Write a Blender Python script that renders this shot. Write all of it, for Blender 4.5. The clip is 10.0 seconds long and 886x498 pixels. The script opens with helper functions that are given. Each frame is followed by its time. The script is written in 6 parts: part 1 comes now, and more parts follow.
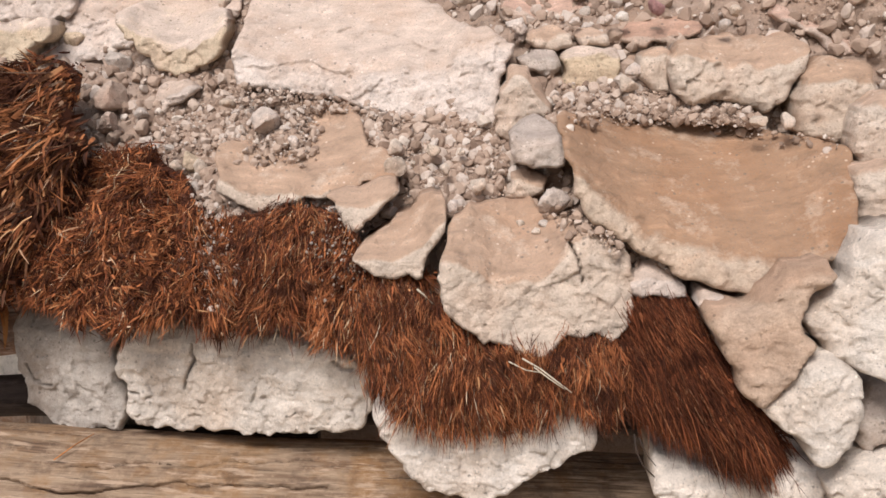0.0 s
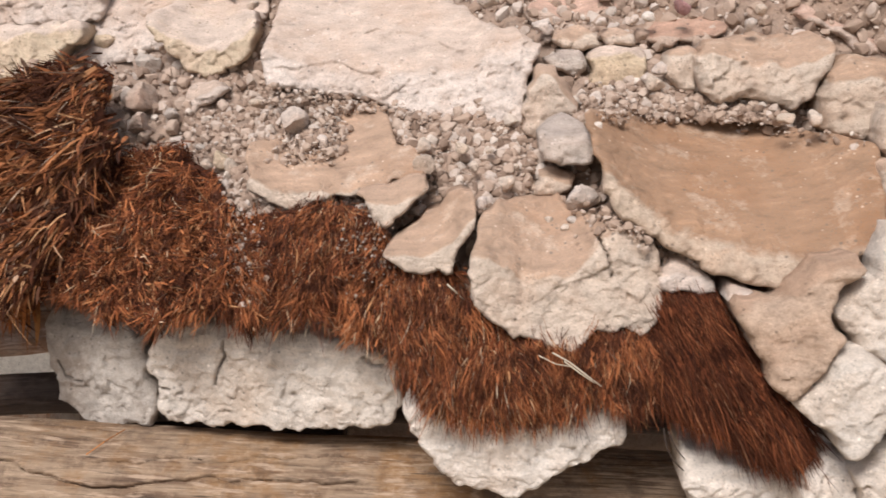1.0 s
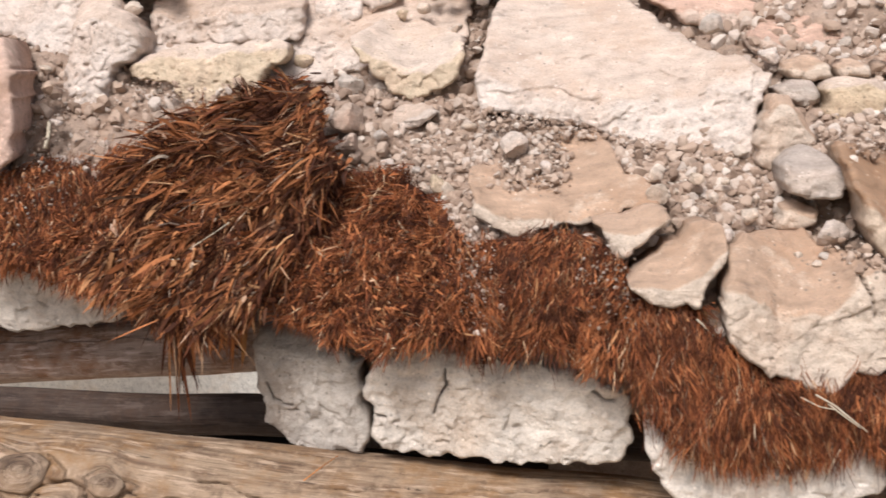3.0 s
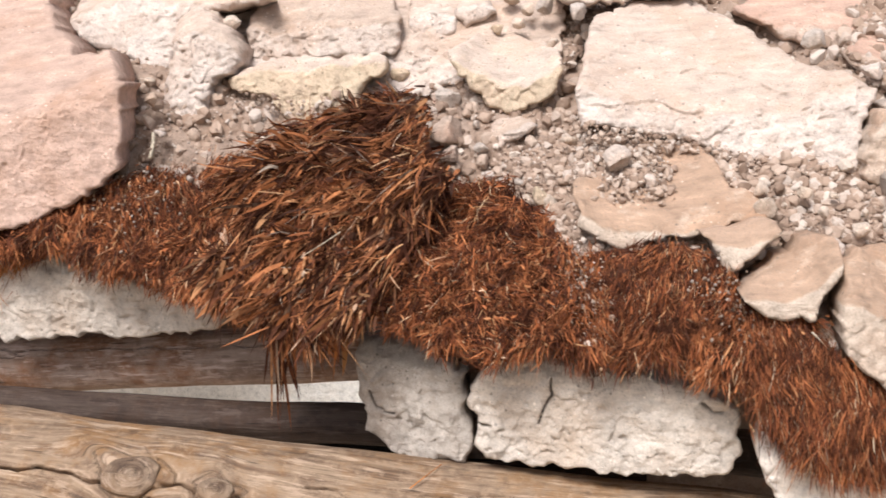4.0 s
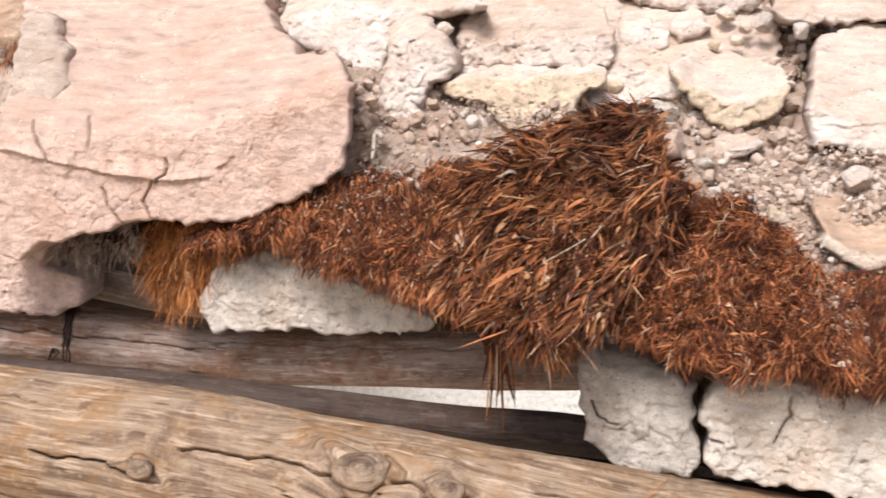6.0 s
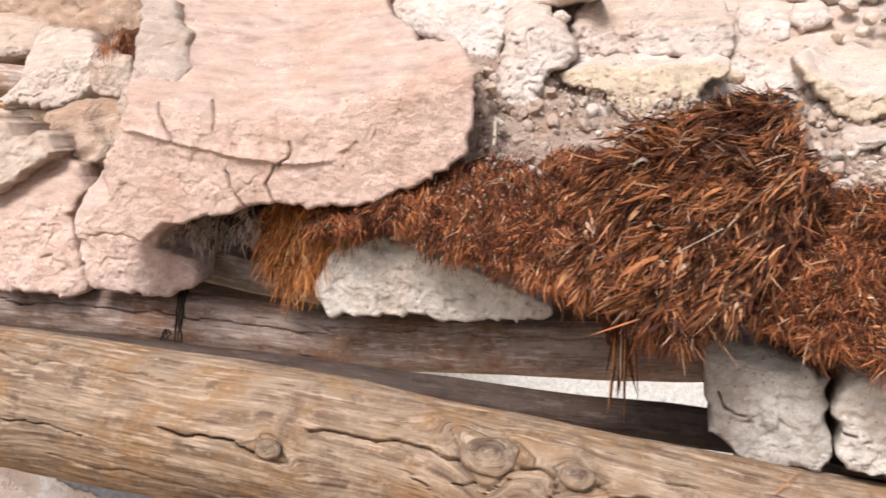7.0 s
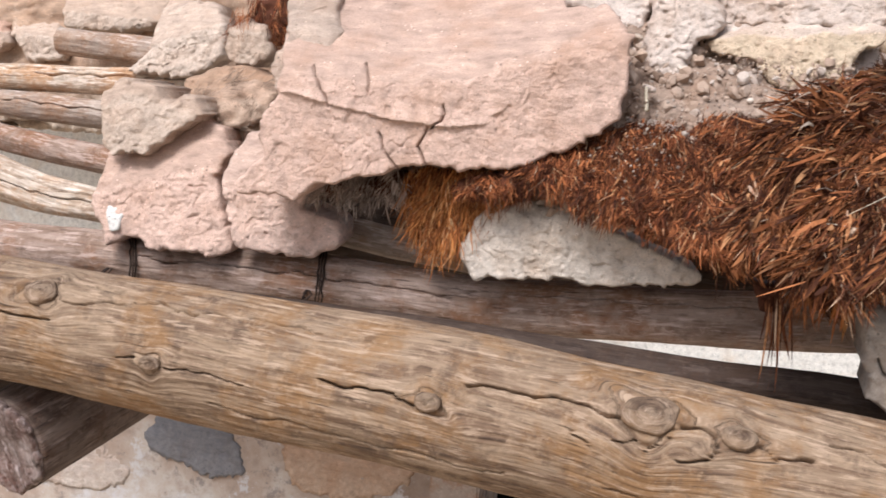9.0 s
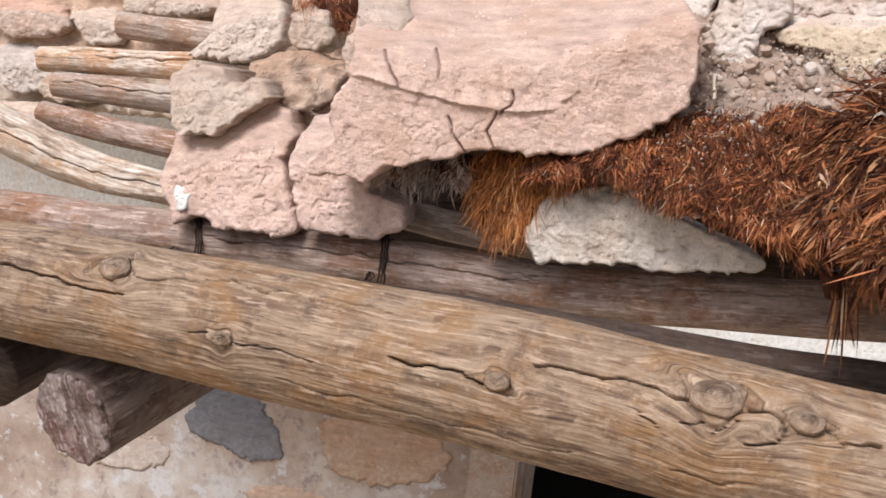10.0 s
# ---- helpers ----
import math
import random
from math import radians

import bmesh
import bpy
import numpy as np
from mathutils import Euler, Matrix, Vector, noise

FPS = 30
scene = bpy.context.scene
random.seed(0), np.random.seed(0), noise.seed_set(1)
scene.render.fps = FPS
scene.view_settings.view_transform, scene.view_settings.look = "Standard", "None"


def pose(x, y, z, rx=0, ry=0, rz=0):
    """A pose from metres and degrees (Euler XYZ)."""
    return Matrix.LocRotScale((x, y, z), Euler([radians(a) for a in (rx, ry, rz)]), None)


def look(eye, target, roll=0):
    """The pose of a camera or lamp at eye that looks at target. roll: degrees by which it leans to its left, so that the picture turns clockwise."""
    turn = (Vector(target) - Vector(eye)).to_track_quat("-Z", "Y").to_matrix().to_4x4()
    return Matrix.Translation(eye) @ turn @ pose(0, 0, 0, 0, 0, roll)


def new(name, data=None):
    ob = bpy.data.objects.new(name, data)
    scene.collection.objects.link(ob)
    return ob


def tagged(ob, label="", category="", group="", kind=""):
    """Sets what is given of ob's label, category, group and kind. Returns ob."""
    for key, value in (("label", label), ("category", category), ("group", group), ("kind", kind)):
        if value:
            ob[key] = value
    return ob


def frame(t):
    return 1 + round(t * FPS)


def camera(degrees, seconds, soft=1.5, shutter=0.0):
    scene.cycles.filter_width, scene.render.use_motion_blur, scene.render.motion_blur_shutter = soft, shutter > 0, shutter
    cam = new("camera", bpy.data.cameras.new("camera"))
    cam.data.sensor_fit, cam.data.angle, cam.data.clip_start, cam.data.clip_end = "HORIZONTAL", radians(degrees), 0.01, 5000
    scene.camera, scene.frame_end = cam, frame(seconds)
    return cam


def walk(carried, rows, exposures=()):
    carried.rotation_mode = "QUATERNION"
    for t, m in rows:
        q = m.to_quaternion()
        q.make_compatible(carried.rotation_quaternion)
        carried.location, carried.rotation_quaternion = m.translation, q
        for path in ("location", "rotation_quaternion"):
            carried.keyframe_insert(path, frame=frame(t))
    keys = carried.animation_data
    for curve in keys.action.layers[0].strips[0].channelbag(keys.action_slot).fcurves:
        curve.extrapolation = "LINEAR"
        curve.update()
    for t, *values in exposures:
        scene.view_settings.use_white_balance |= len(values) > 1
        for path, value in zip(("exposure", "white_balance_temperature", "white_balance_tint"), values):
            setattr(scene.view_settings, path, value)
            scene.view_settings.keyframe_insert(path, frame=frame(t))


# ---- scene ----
cam = camera(45.8, 10.0, soft=1.6, shutter=0.5)
METRES, EYE, TILT, LEAN, TURN = 1.1, 2.6, -12.0, 0.0, 0.0
ROWS = [
    (0.0, 0.0, 0.0, 0.0, 0.0, 0.0, -0.0),
    (0.5, 0.0004, -0.0181, -0.0109, -0.16, 0.34, 0.06),
    (1.0, -0.022, -0.0122, -0.0196, 0.63, 0.66, -0.02),
    (1.5, -0.0595, -0.0139, -0.0171, 1.42, 0.93, -0.06),
    (2.0, -0.1139, -0.0001, -0.0159, 2.03, 1.31, -0.49),
    (2.5, -0.19, 0.018, -0.0135, 2.53, 1.64, -1.25),
    (4.0, -0.3534, -0.0054, -0.0308, 4.88, 2.9, -2.43),
    (4.5, -0.3994, -0.0157, -0.0342, 5.55, 3.37, -2.94),
    (5.0, -0.462, -0.0193, -0.0376, 6.15, 3.69, -3.7),
    (5.5, -0.5272, -0.0259, -0.0505, 6.87, 3.89, -4.66),
    (7.0, -0.7138, -0.0503, -0.0918, 9.72, 3.37, -6.7),
    (7.5, -0.7605, -0.0705, -0.1082, 10.59, 3.28, -7.2),
    (8.0, -0.7769, -0.0971, -0.1274, 11.38, 3.29, -7.4),
    (8.5, -0.8029, -0.0922, -0.1465, 12.0, 3.15, -7.54),
    (9.0, -0.8469, -0.0942, -0.1585, 12.64, 2.63, -8.09),
    (9.5, -0.8865, -0.1196, -0.1708, 13.27, 2.26, -8.81),
    (10.0, -0.9032, -0.133, -0.1871, 13.92, 2.11, -9.21),
]
walk(cam, [(t, pose(0, 0, EYE, TILT, LEAN, TURN) @ pose(METRES * x, METRES * y, METRES * z, 90 + pitch, roll, yaw)) for t, x, y, z, yaw, pitch, roll in ROWS],
     exposures=[(0.0, 0.28, 6300, 12), (2.5, 0.4, 6240, 11), (4.5, 0.70, 6200, 11), (5.5, 0.77, 6170, 11), (7.5, 0.64, 6090, 11), (10.0, 0.5, 6000, 11)])

# ---- world and light ----
SUN_EL, SUN_ROT = 52.0, 202.0
world = bpy.data.worlds.new("sky")
scene.world = world
world.use_nodes = True
wn = world.node_tree.nodes
sky = wn.new("ShaderNodeTexSky")
sky.sky_type, sky.sun_disc = "NISHITA", False
sky.sun_elevation, sky.sun_rotation = radians(SUN_EL), radians(SUN_ROT)
sky.air_density, sky.dust_density = 1.0, 4.0
haze = wn.new("ShaderNodeHueSaturation")
haze.inputs["Saturation"].default_value = 0.5
world.node_tree.links.new(sky.outputs[0], haze.inputs["Color"])
world.node_tree.links.new(haze.outputs[0], wn["Background"].inputs[0])
wn["Background"].inputs[1].default_value = 0.104
sun = new("sun", bpy.data.lights.new("sun", "SUN"))
sun.data.energy, sun.data.angle, sun.data.color = 2.75, radians(22), (1.0, 0.965, 0.92)
sun_dir = Vector((math.sin(radians(SUN_ROT)) * math.cos(radians(SUN_EL)), math.cos(radians(SUN_ROT)) * math.cos(radians(SUN_EL)), math.sin(radians(SUN_EL))))
sun.matrix_world = look(sun_dir * 8, (0, 0, 0))


# ---- materials ----
def nodes_of(name, rough=0.9):
    mat = bpy.data.materials.new(name)
    mat.use_nodes = True
    tree = mat.node_tree
    bsdf = tree.nodes["Principled BSDF"]
    bsdf.inputs["Roughness"].default_value = rough
    bsdf.inputs["Specular IOR Level"].default_value = 0.25
    return mat, tree, bsdf


def noise_node(tree, scale, detail=6.0, rough=0.6, vector=None):
    n = tree.nodes.new("ShaderNodeTexNoise")
    n.inputs["Scale"].default_value, n.inputs["Detail"].default_value, n.inputs["Roughness"].default_value = scale, detail, rough
    if vector:
        tree.links.new(vector, n.inputs["Vector"])
    return n.outputs["Fac"]


def ramp(tree, value, stops):
    r = tree.nodes.new("ShaderNodeValToRGB")
    while len(r.color_ramp.elements) < len(stops):
        r.color_ramp.elements.new(0.5)
    for e, (p, c) in zip(r.color_ramp.elements, stops):
        e.position, e.color = p, (*c, 1) if len(c) == 3 else c
    tree.links.new(value, r.inputs[0])
    return r.outputs[0]


def grey(tree, value, low, high, a=0.0, b=1.0):
    m = tree.nodes.new("ShaderNodeMapRange")
    for k, v in zip((1, 2, 3, 4), (low, high, a, b)):
        m.inputs[k].default_value = v
    tree.links.new(value, m.inputs[0])
    return m.outputs[0]


def blend(tree, fac, a, b, mode="MIX"):
    m = tree.nodes.new("ShaderNodeMix")
    m.data_type, m.blend_type = "RGBA", mode
    for sock, v in ((m.inputs[0], fac), (m.inputs[6], a), (m.inputs[7], b)):
        if isinstance(v, (int, float)):
            sock.default_value = v
        elif isinstance(v, tuple):
            sock.default_value = (*v, 1)
        else:
            tree.links.new(v, sock)
    return m.outputs[2]


def bump(tree, bsdf, heights):
    last = None
    for h, strength, dist in heights:
        b = tree.nodes.new("ShaderNodeBump")
        b.inputs["Strength"].default_value, b.inputs["Distance"].default_value = strength, dist
        tree.links.new(h, b.inputs["Height"])
        if last:
            tree.links.new(last, b.inputs["Normal"])
        last = b.outputs[0]
    tree.links.new(last, bsdf.inputs["Normal"])


def shade(c, k):
    return tuple(min(1.0, v * k) for v in c)


def mud(name, crust, core, grit=0.5):
    """Dried mud: a weathered crust outside, a paler crumbly core where it is broken; their contrast also paints in
    dimmer tops and brighter fronts.
    """
    mat, tree, bsdf = nodes_of(name, 0.95)
    co = tree.nodes.new("ShaderNodeTexCoord").outputs["Object"]
    att = tree.nodes.new("ShaderNodeAttribute")
    att.attribute_name = "crust"
    info = tree.nodes.new("ShaderNodeObjectInfo").outputs["Random"]
    large = noise_node(tree, 9, 5, 0.6, co)
    mid = noise_node(tree, 45, 6, 0.65, co)
    fine = noise_node(tree, 330, 4, 0.7, co)
    stretch = tree.nodes.new("ShaderNodeMapping")
    stretch.inputs["Scale"].default_value = (11, 30, 30)
    stretch.inputs["Rotation"].default_value = (0, radians(12), 0)
    tree.links.new(co, stretch.inputs[0])
    streak = noise_node(tree, 1.6, 6, 0.6, stretch.outputs[0])
    c_crust = ramp(tree, streak, [(0.28, shade(crust, 0.62)), (0.44, shade(crust, 0.94)), (0.56, shade(crust, 1.04)), (0.70, shade(crust, 1.34))])
    c_core = ramp(tree, mid, [(0.26, shade(core, 0.46)), (0.41, shade(core, 0.86)), (0.55, shade(core, 1.02)), (0.75, shade(core, 1.2))])
    edge = tree.nodes.new("ShaderNodeMath")
    edge.operation = "MULTIPLY_ADD"
    tree.links.new(noise_node(tree, 13, 8, 0.7, co), edge.inputs[0])
    edge.inputs[1].default_value = 2.0
    tree.links.new(att.outputs["Fac"], edge.inputs[2])
    col = blend(tree, grey(tree, edge.outputs[0], 1.25, 1.6), c_core, c_crust)
    dusty = tuple(a * k for a, k in zip(crust, (0.88, 0.74, 0.62)))
    col = blend(tree, grey(tree, large, 0.50, 0.72, 0, 0.55), col, dusty)
    col = blend(tree, grey(tree, noise_node(tree, 22, 7, 0.7, co), 0.56, 0.70, 0, 0.5), col, shade(core, 1.2))
    col = blend(tree, grey(tree, fine, 0.36, 0.62, 0.34, 0.0), col, shade(core, 0.42))
    # pale grit and dark pits
    for size, low, high, amount, tint, gate_at in ((85, 0.12, 0.2, grit, 1.35, 0.55), (60, 0.10, 0.17, 0.75, 0.33, 0.52), (190, 0.16, 0.26, 0.6, 0.4, 0.5)):
        vor = tree.nodes.new("ShaderNodeTexVoronoi")
        vor.inputs["Scale"].default_value = size
        tree.links.new(co, vor.inputs["Vector"])
        both = tree.nodes.new("ShaderNodeMath")
        both.operation = "MULTIPLY"
        tree.links.new(grey(tree, vor.outputs["Distance"], low, high, amount, 0.0), both.inputs[0])
        tree.links.new(grey(tree, noise_node(tree, size * 0.33, 2, 0.5, co), gate_at, gate_at + 0.05), both.inputs[1])
        col = blend(tree, both.outputs[0], col, shade(core, tint))
    hue = tree.nodes.new("ShaderNodeHueSaturation")
    tree.links.new(grey(tree, info, 0, 1, 0.9, 1.1), hue.inputs["Value"])
    tree.links.new(grey(tree, info, 0, 1, 1.08, 0.92), hue.inputs["Saturation"])
    tree.links.new(col, hue.inputs["Color"])
    tree.links.new(hue.outputs[0], bsdf.inputs["Base Color"])
    bump(tree, bsdf, [(streak, 0.65, 0.008), (mid, 0.5, 0.006), (noise_node(tree, 120, 8, 0.75, co), 0.8, 0.004), (fine, 0.8, 0.002)])
    return mat


TAN = mud("mud_tan", (0.475, 0.318, 0.222), (0.62, 0.500, 0.400))
CLAY = mud("mud_clay", (0.50, 0.370, 0.285), (0.56, 0.440, 0.352))
CREAM = mud("mud_cream", (0.565, 0.435, 0.350), (0.66, 0.55, 0.475))
WHITE = mud("mud_white", (0.68, 0.585, 0.50), (0.72, 0.63, 0.545), 0.7)
PINK = mud("mud_pink", (0.57, 0.408, 0.330), (0.72, 0.517, 0.425), 0.8)
TANDARK = mud("mud_tan_brown", (0.39, 0.238, 0.150), (0.62, 0.485, 0.375))
PINKCLAY = mud("mud_pink_grey", (0.52, 0.405, 0.33), (0.62, 0.485, 0.40))
PINKTAN = mud("mud_pink_tan", (0.53, 0.34, 0.255), (0.56, 0.425, 0.34))
BROWN = mud("mud_brown", (0.455, 0.305, 0.215), (0.53, 0.385, 0.285))
YELLOW = mud("stone_yellow", (0.57, 0.445, 0.365), (0.61, 0.473, 0.330))
GREY = mud("stone_grey", (0.48, 0.395, 0.34), (0.56, 0.475, 0.41))
GREYW = mud("mud_grey_white", (0.40, 0.345, 0.30), (0.51, 0.445, 0.385))
REDSTONE = mud("stone_red", (0.391, 0.200, 0.193), (0.446, 0.255, 0.244))
GRAVEL = mud("gravel_bed", (0.39, 0.285, 0.220), (0.44, 0.335, 0.270))


def pebbles(name, k=1.0):
    mat, tree, bsdf = nodes_of(name, 0.95)
    geo = tree.nodes.new("ShaderNodeNewGeometry")
    co = tree.nodes.new("ShaderNodeTexCoord").outputs["Object"]
    col = ramp(tree, geo.outputs["Random Per Island"], [(p, shade(c, k)) for p, c in [(0.0, (0.20, 0.135, 0.10)), (0.35, (0.38, 0.275, 0.21)), (0.7, (0.47, 0.365, 0.295)), (0.92, (0.52, 0.44, 0.385)), (1.0, (0.64, 0.55, 0.47))]])
    n = noise_node(tree, 260, 5, 0.7, co)
    col = blend(tree, grey(tree, n, 0.35, 0.7, 0.0, 0.4), col, (0.28, 0.20, 0.14))
    tree.links.new(col, bsdf.inputs["Base Color"])
    bump(tree, bsdf, [(n, 0.6, 0.002)])
    return mat


PEBBLES = pebbles("gravel_stones")
GRIT = pebbles("dark_grit", 0.6)


def strands(name, stops, rough=0.75, clumps=True):
    mat, tree, bsdf = nodes_of(name, rough)
    geo = tree.nodes.new("ShaderNodeNewGeometry")
    co = tree.nodes.new("ShaderNodeTexCoord").outputs["Object"]
    col = ramp(tree, geo.outputs["Random Per Island"], stops)
    dark, glow = shade(stops[1][1], 0.48), stops[max(0, len(stops) - 3)][1]
    n = noise_node(tree, 26, 4, 0.65, co)
    m = noise_node(tree, 17, 5, 0.65, co)
    f = noise_node(tree, 70, 3, 0.6, co)
    col = blend(tree, grey(tree, m, 0.52, 0.66, 0.0, 0.55), col, glow)
    # dark noise patches paint the shade of hollows into the strand colour
    col = blend(tree, grey(tree, m, 0.34, 0.46, 0.65, 0.0), col, dark)
    col = blend(tree, grey(tree, n, 0.52, 0.60, 0.0, 0.9), col, dark)
    col = blend(tree, grey(tree, f, 0.56, 0.66, 0.0, 0.6), col, dark)
    if clumps:
        # each tuft has aged its own way
        att = tree.nodes.new("ShaderNodeAttribute")
        att.attribute_name = "tuft"
        tone = att.outputs["Fac"]
        col = blend(tree, grey(tree, tone, 0.12, 0.50, 0.80, 0.0), col, dark)
        col = blend(tree, grey(tree, tone, 0.74, 0.98, 0.0, 0.5), col, shade(glow, 1.2))
    tree.links.new(col, bsdf.inputs["Base Color"])
    bsdf.inputs["Specular IOR Level"].default_value = 0.1
    return mat


FIBRE = strands("fibre_red_brown", [(0.0, (0.028, 0.013, 0.010)), (0.28, (0.085, 0.028, 0.015)), (0.62, (0.235, 0.068, 0.027)), (0.86, (0.39, 0.135, 0.050)), (0.955, (0.48, 0.27, 0.13)), (1.0, (0.60, 0.48, 0.34))])
PELT = strands("fibre_dark_pelt", [(0.0, (0.022, 0.010, 0.008)), (0.3, (0.08, 0.026, 0.014)), (0.7, (0.19, 0.056, 0.023)), (0.95, (0.32, 0.115, 0.048)), (1.0, (0.42, 0.22, 0.12))])
BLADE = strands("fibre_blades", [(0.0, (0.040, 0.018, 0.012)), (0.30, (0.080, 0.028, 0.015)), (0.56, (0.205, 0.067, 0.028)), (0.80, (0.38, 0.145, 0.056)), (0.93, (0.50, 0.28, 0.14)), (1.0, (0.42, 0.34, 0.27))])
GOLD = strands("fibre_golden", [(0.0, (0.07, 0.030, 0.016)), (0.2, (0.30, 0.095, 0.031)), (0.55, (0.48, 0.180, 0.052)), (0.85, (0.58, 0.28, 0.095)), (1.0, (0.55, 0.40, 0.24))])
GREYFIB = strands("fibre_grey", [(0.0, (0.14, 0.105, 0.085)), (0.3, (0.32, 0.245, 0.20)), (0.7, (0.46, 0.38, 0.325)), (1.0, (0.60, 0.51, 0.44))])
# dark brown that paints in the shade seen between the strands
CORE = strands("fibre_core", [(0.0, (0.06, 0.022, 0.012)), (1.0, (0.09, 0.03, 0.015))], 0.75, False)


def wood(name, dark, mid_c, light, orange, grain=1.0):
    """Weathered timber; the grain runs with the attribute laid on each log."""
    mat, tree, bsdf = nodes_of(name, 0.78)
    att = tree.nodes.new("ShaderNodeAttribute")
    att.attribute_name = "grain"
    co = tree.nodes.new("ShaderNodeTexCoord").outputs["Object"]
    mp = tree.nodes.new("ShaderNodeMapping")
    mp.inputs["Scale"].default_value = (6.0, 75 * grain, 75 * grain)
    tree.links.new(att.outputs["Vector"], mp.inputs[0])
    g1 = noise_node(tree, 1.0, 7, 0.62, mp.outputs[0])
    mp2 = tree.nodes.new("ShaderNodeMapping")
    mp2.inputs["Scale"].default_value = (22, 420 * grain, 420 * grain)
    tree.links.new(att.outputs["Vector"], mp2.inputs[0])
    g2 = noise_node(tree, 1.0, 4, 0.6, mp2.outputs[0])
    col = ramp(tree, g1, [(0.30, dark), (0.43, mid_c), (0.56, light), (0.72, shade(light, 1.2))])
    col = blend(tree, grey(tree, noise_node(tree, 7, 6, 0.7, co), 0.48, 0.60, 0, 0.75), col, orange)
    col = blend(tree, grey(tree, noise_node(tree, 26, 6, 0.7, co), 0.52, 0.66, 0, 0.6), col, shade(light, 1.25))
    col = blend(tree, grey(tree, noise_node(tree, 19, 6, 0.7, co), 0.36, 0.46, 0.55, 0.0), col, shade(dark, 1.2))
    # worn silvery flecks along the grain
    fleck = tree.nodes.new("ShaderNodeMapping")
    fleck.inputs["Scale"].default_value = (16, 105, 105)
    tree.links.new(att.outputs["Vector"], fleck.inputs[0])
    col = blend(tree, grey(tree, noise_node(tree, 1.0, 5, 0.65, fleck.outputs[0]), 0.54, 0.64, 0, 0.75), col, tuple(v * k for v, k in zip(light, (1.6, 1.65, 1.75))))
    col = blend(tree, grey(tree, noise_node(tree, 60, 5, 0.7, co), 0.55, 0.68, 0, 0.5), col, tuple(v * k for v, k in zip(light, (1.5, 1.5, 1.5))))
    col = blend(tree, grey(tree, g2, 0.33, 0.44, 0.45, 0.0), col, shade(dark, 0.6))
    mp3 = tree.nodes.new("ShaderNodeMapping")
    mp3.inputs["Scale"].default_value = (12, 190 * grain, 190 * grain)
    tree.links.new(att.outputs["Vector"], mp3.inputs[0])
    g3 = noise_node(tree, 1.0, 3, 0.5, mp3.outputs[0])
    check = grey(tree, g3, 0.28, 0.34, 0.75, 0.0)
    col = blend(tree, check, col, shade(dark, 0.35))
    tree.links.new(col, bsdf.inputs["Base Color"])
    bump(tree, bsdf, [(g1, 0.45, 0.005), (g3, 0.6, 0.003), (g2, 0.6, 0.0016)])
    return mat


BEAM = wood("beam_wood", (0.066, 0.041, 0.028), (0.155, 0.096, 0.060), (0.255, 0.178, 0.118), (0.225, 0.118, 0.048))
GREYWOOD = wood("grey_pole_wood", (0.16, 0.115, 0.09), (0.27, 0.205, 0.165), (0.34, 0.27, 0.22), (0.27, 0.145, 0.08), 0.6)
# sooty wood with the shade under the overhang painted into its colour
SHADEDWOOD = wood("shaded_pole_wood", (0.022, 0.014, 0.011), (0.045, 0.028, 0.021), (0.062, 0.042, 0.032), (0.056, 0.030, 0.018))
PALEWOOD = wood("pale_pole_wood", (0.20, 0.135, 0.095), (0.36, 0.26, 0.185), (0.47, 0.385, 0.31), (0.42, 0.22, 0.10), 0.6)
POLEWOOD = wood("brown_pole_wood", (0.11, 0.067, 0.046), (0.22, 0.144, 0.105), (0.31, 0.225, 0.18), (0.22, 0.098, 0.045), 0.5)
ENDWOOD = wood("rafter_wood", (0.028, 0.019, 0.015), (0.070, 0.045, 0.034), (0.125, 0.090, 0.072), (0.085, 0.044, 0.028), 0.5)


def wall_paint():
    """Old plaster: worn limewash above, brown and grey scuffs below."""
    mat, tree, bsdf = nodes_of("old_plaster", 0.9)
    co = tree.nodes.new("ShaderNodeTexCoord").outputs["Object"]
    n1 = noise_node(tree, 2.3, 7, 0.65, co)
    n2 = noise_node(tree, 14, 6, 0.7, co)
    col = ramp(tree, n1, [(0.34, (0.229, 0.163, 0.121)), (0.46, (0.334, 0.253, 0.201)), (0.55, (0.406, 0.335, 0.281)), (0.66, (0.474, 0.435, 0.401))])
    col = blend(tree, grey(tree, n2, 0.5, 0.7, 0, 0.6), col, (0.238, 0.181, 0.150))
    n3 = noise_node(tree, 5.5, 8, 0.75, co)
    col = blend(tree, grey(tree, n3, 0.54, 0.60, 0, 0.85), col, (0.483, 0.462, 0.461))
    col = blend(tree, grey(tree, n3, 0.38, 0.44, 0.6, 0), col, (0.132, 0.112, 0.110))
    tree.links.new(col, bsdf.inputs["Base Color"])
    bump(tree, bsdf, [(n1, 0.5, 0.02), (n2, 0.5, 0.006)])
    return mat


PLASTER = wall_paint()
LIME = mud("limewash", (0.80, 0.76, 0.70), (0.82, 0.79, 0.74), 0.2)
SLATE = mud("slate_stone", (0.165, 0.16, 0.172), (0.21, 0.20, 0.205), 0.2)
EARTH = mud("ground_earth", (0.42, 0.32, 0.22), (0.46, 0.37, 0.27))
# near-black colour that stands in for the darkness inside the doorway
ROOM_BLACK = mud("room_black", (0.022, 0.019, 0.017), (0.028, 0.024, 0.021), 0.1)
DUSTFIB = strands("fibre_dusty", [(0.0, (0.22, 0.15, 0.11)), (0.5, (0.36, 0.26, 0.195)), (1.0, (0.48, 0.37, 0.29))], 0.8, False)
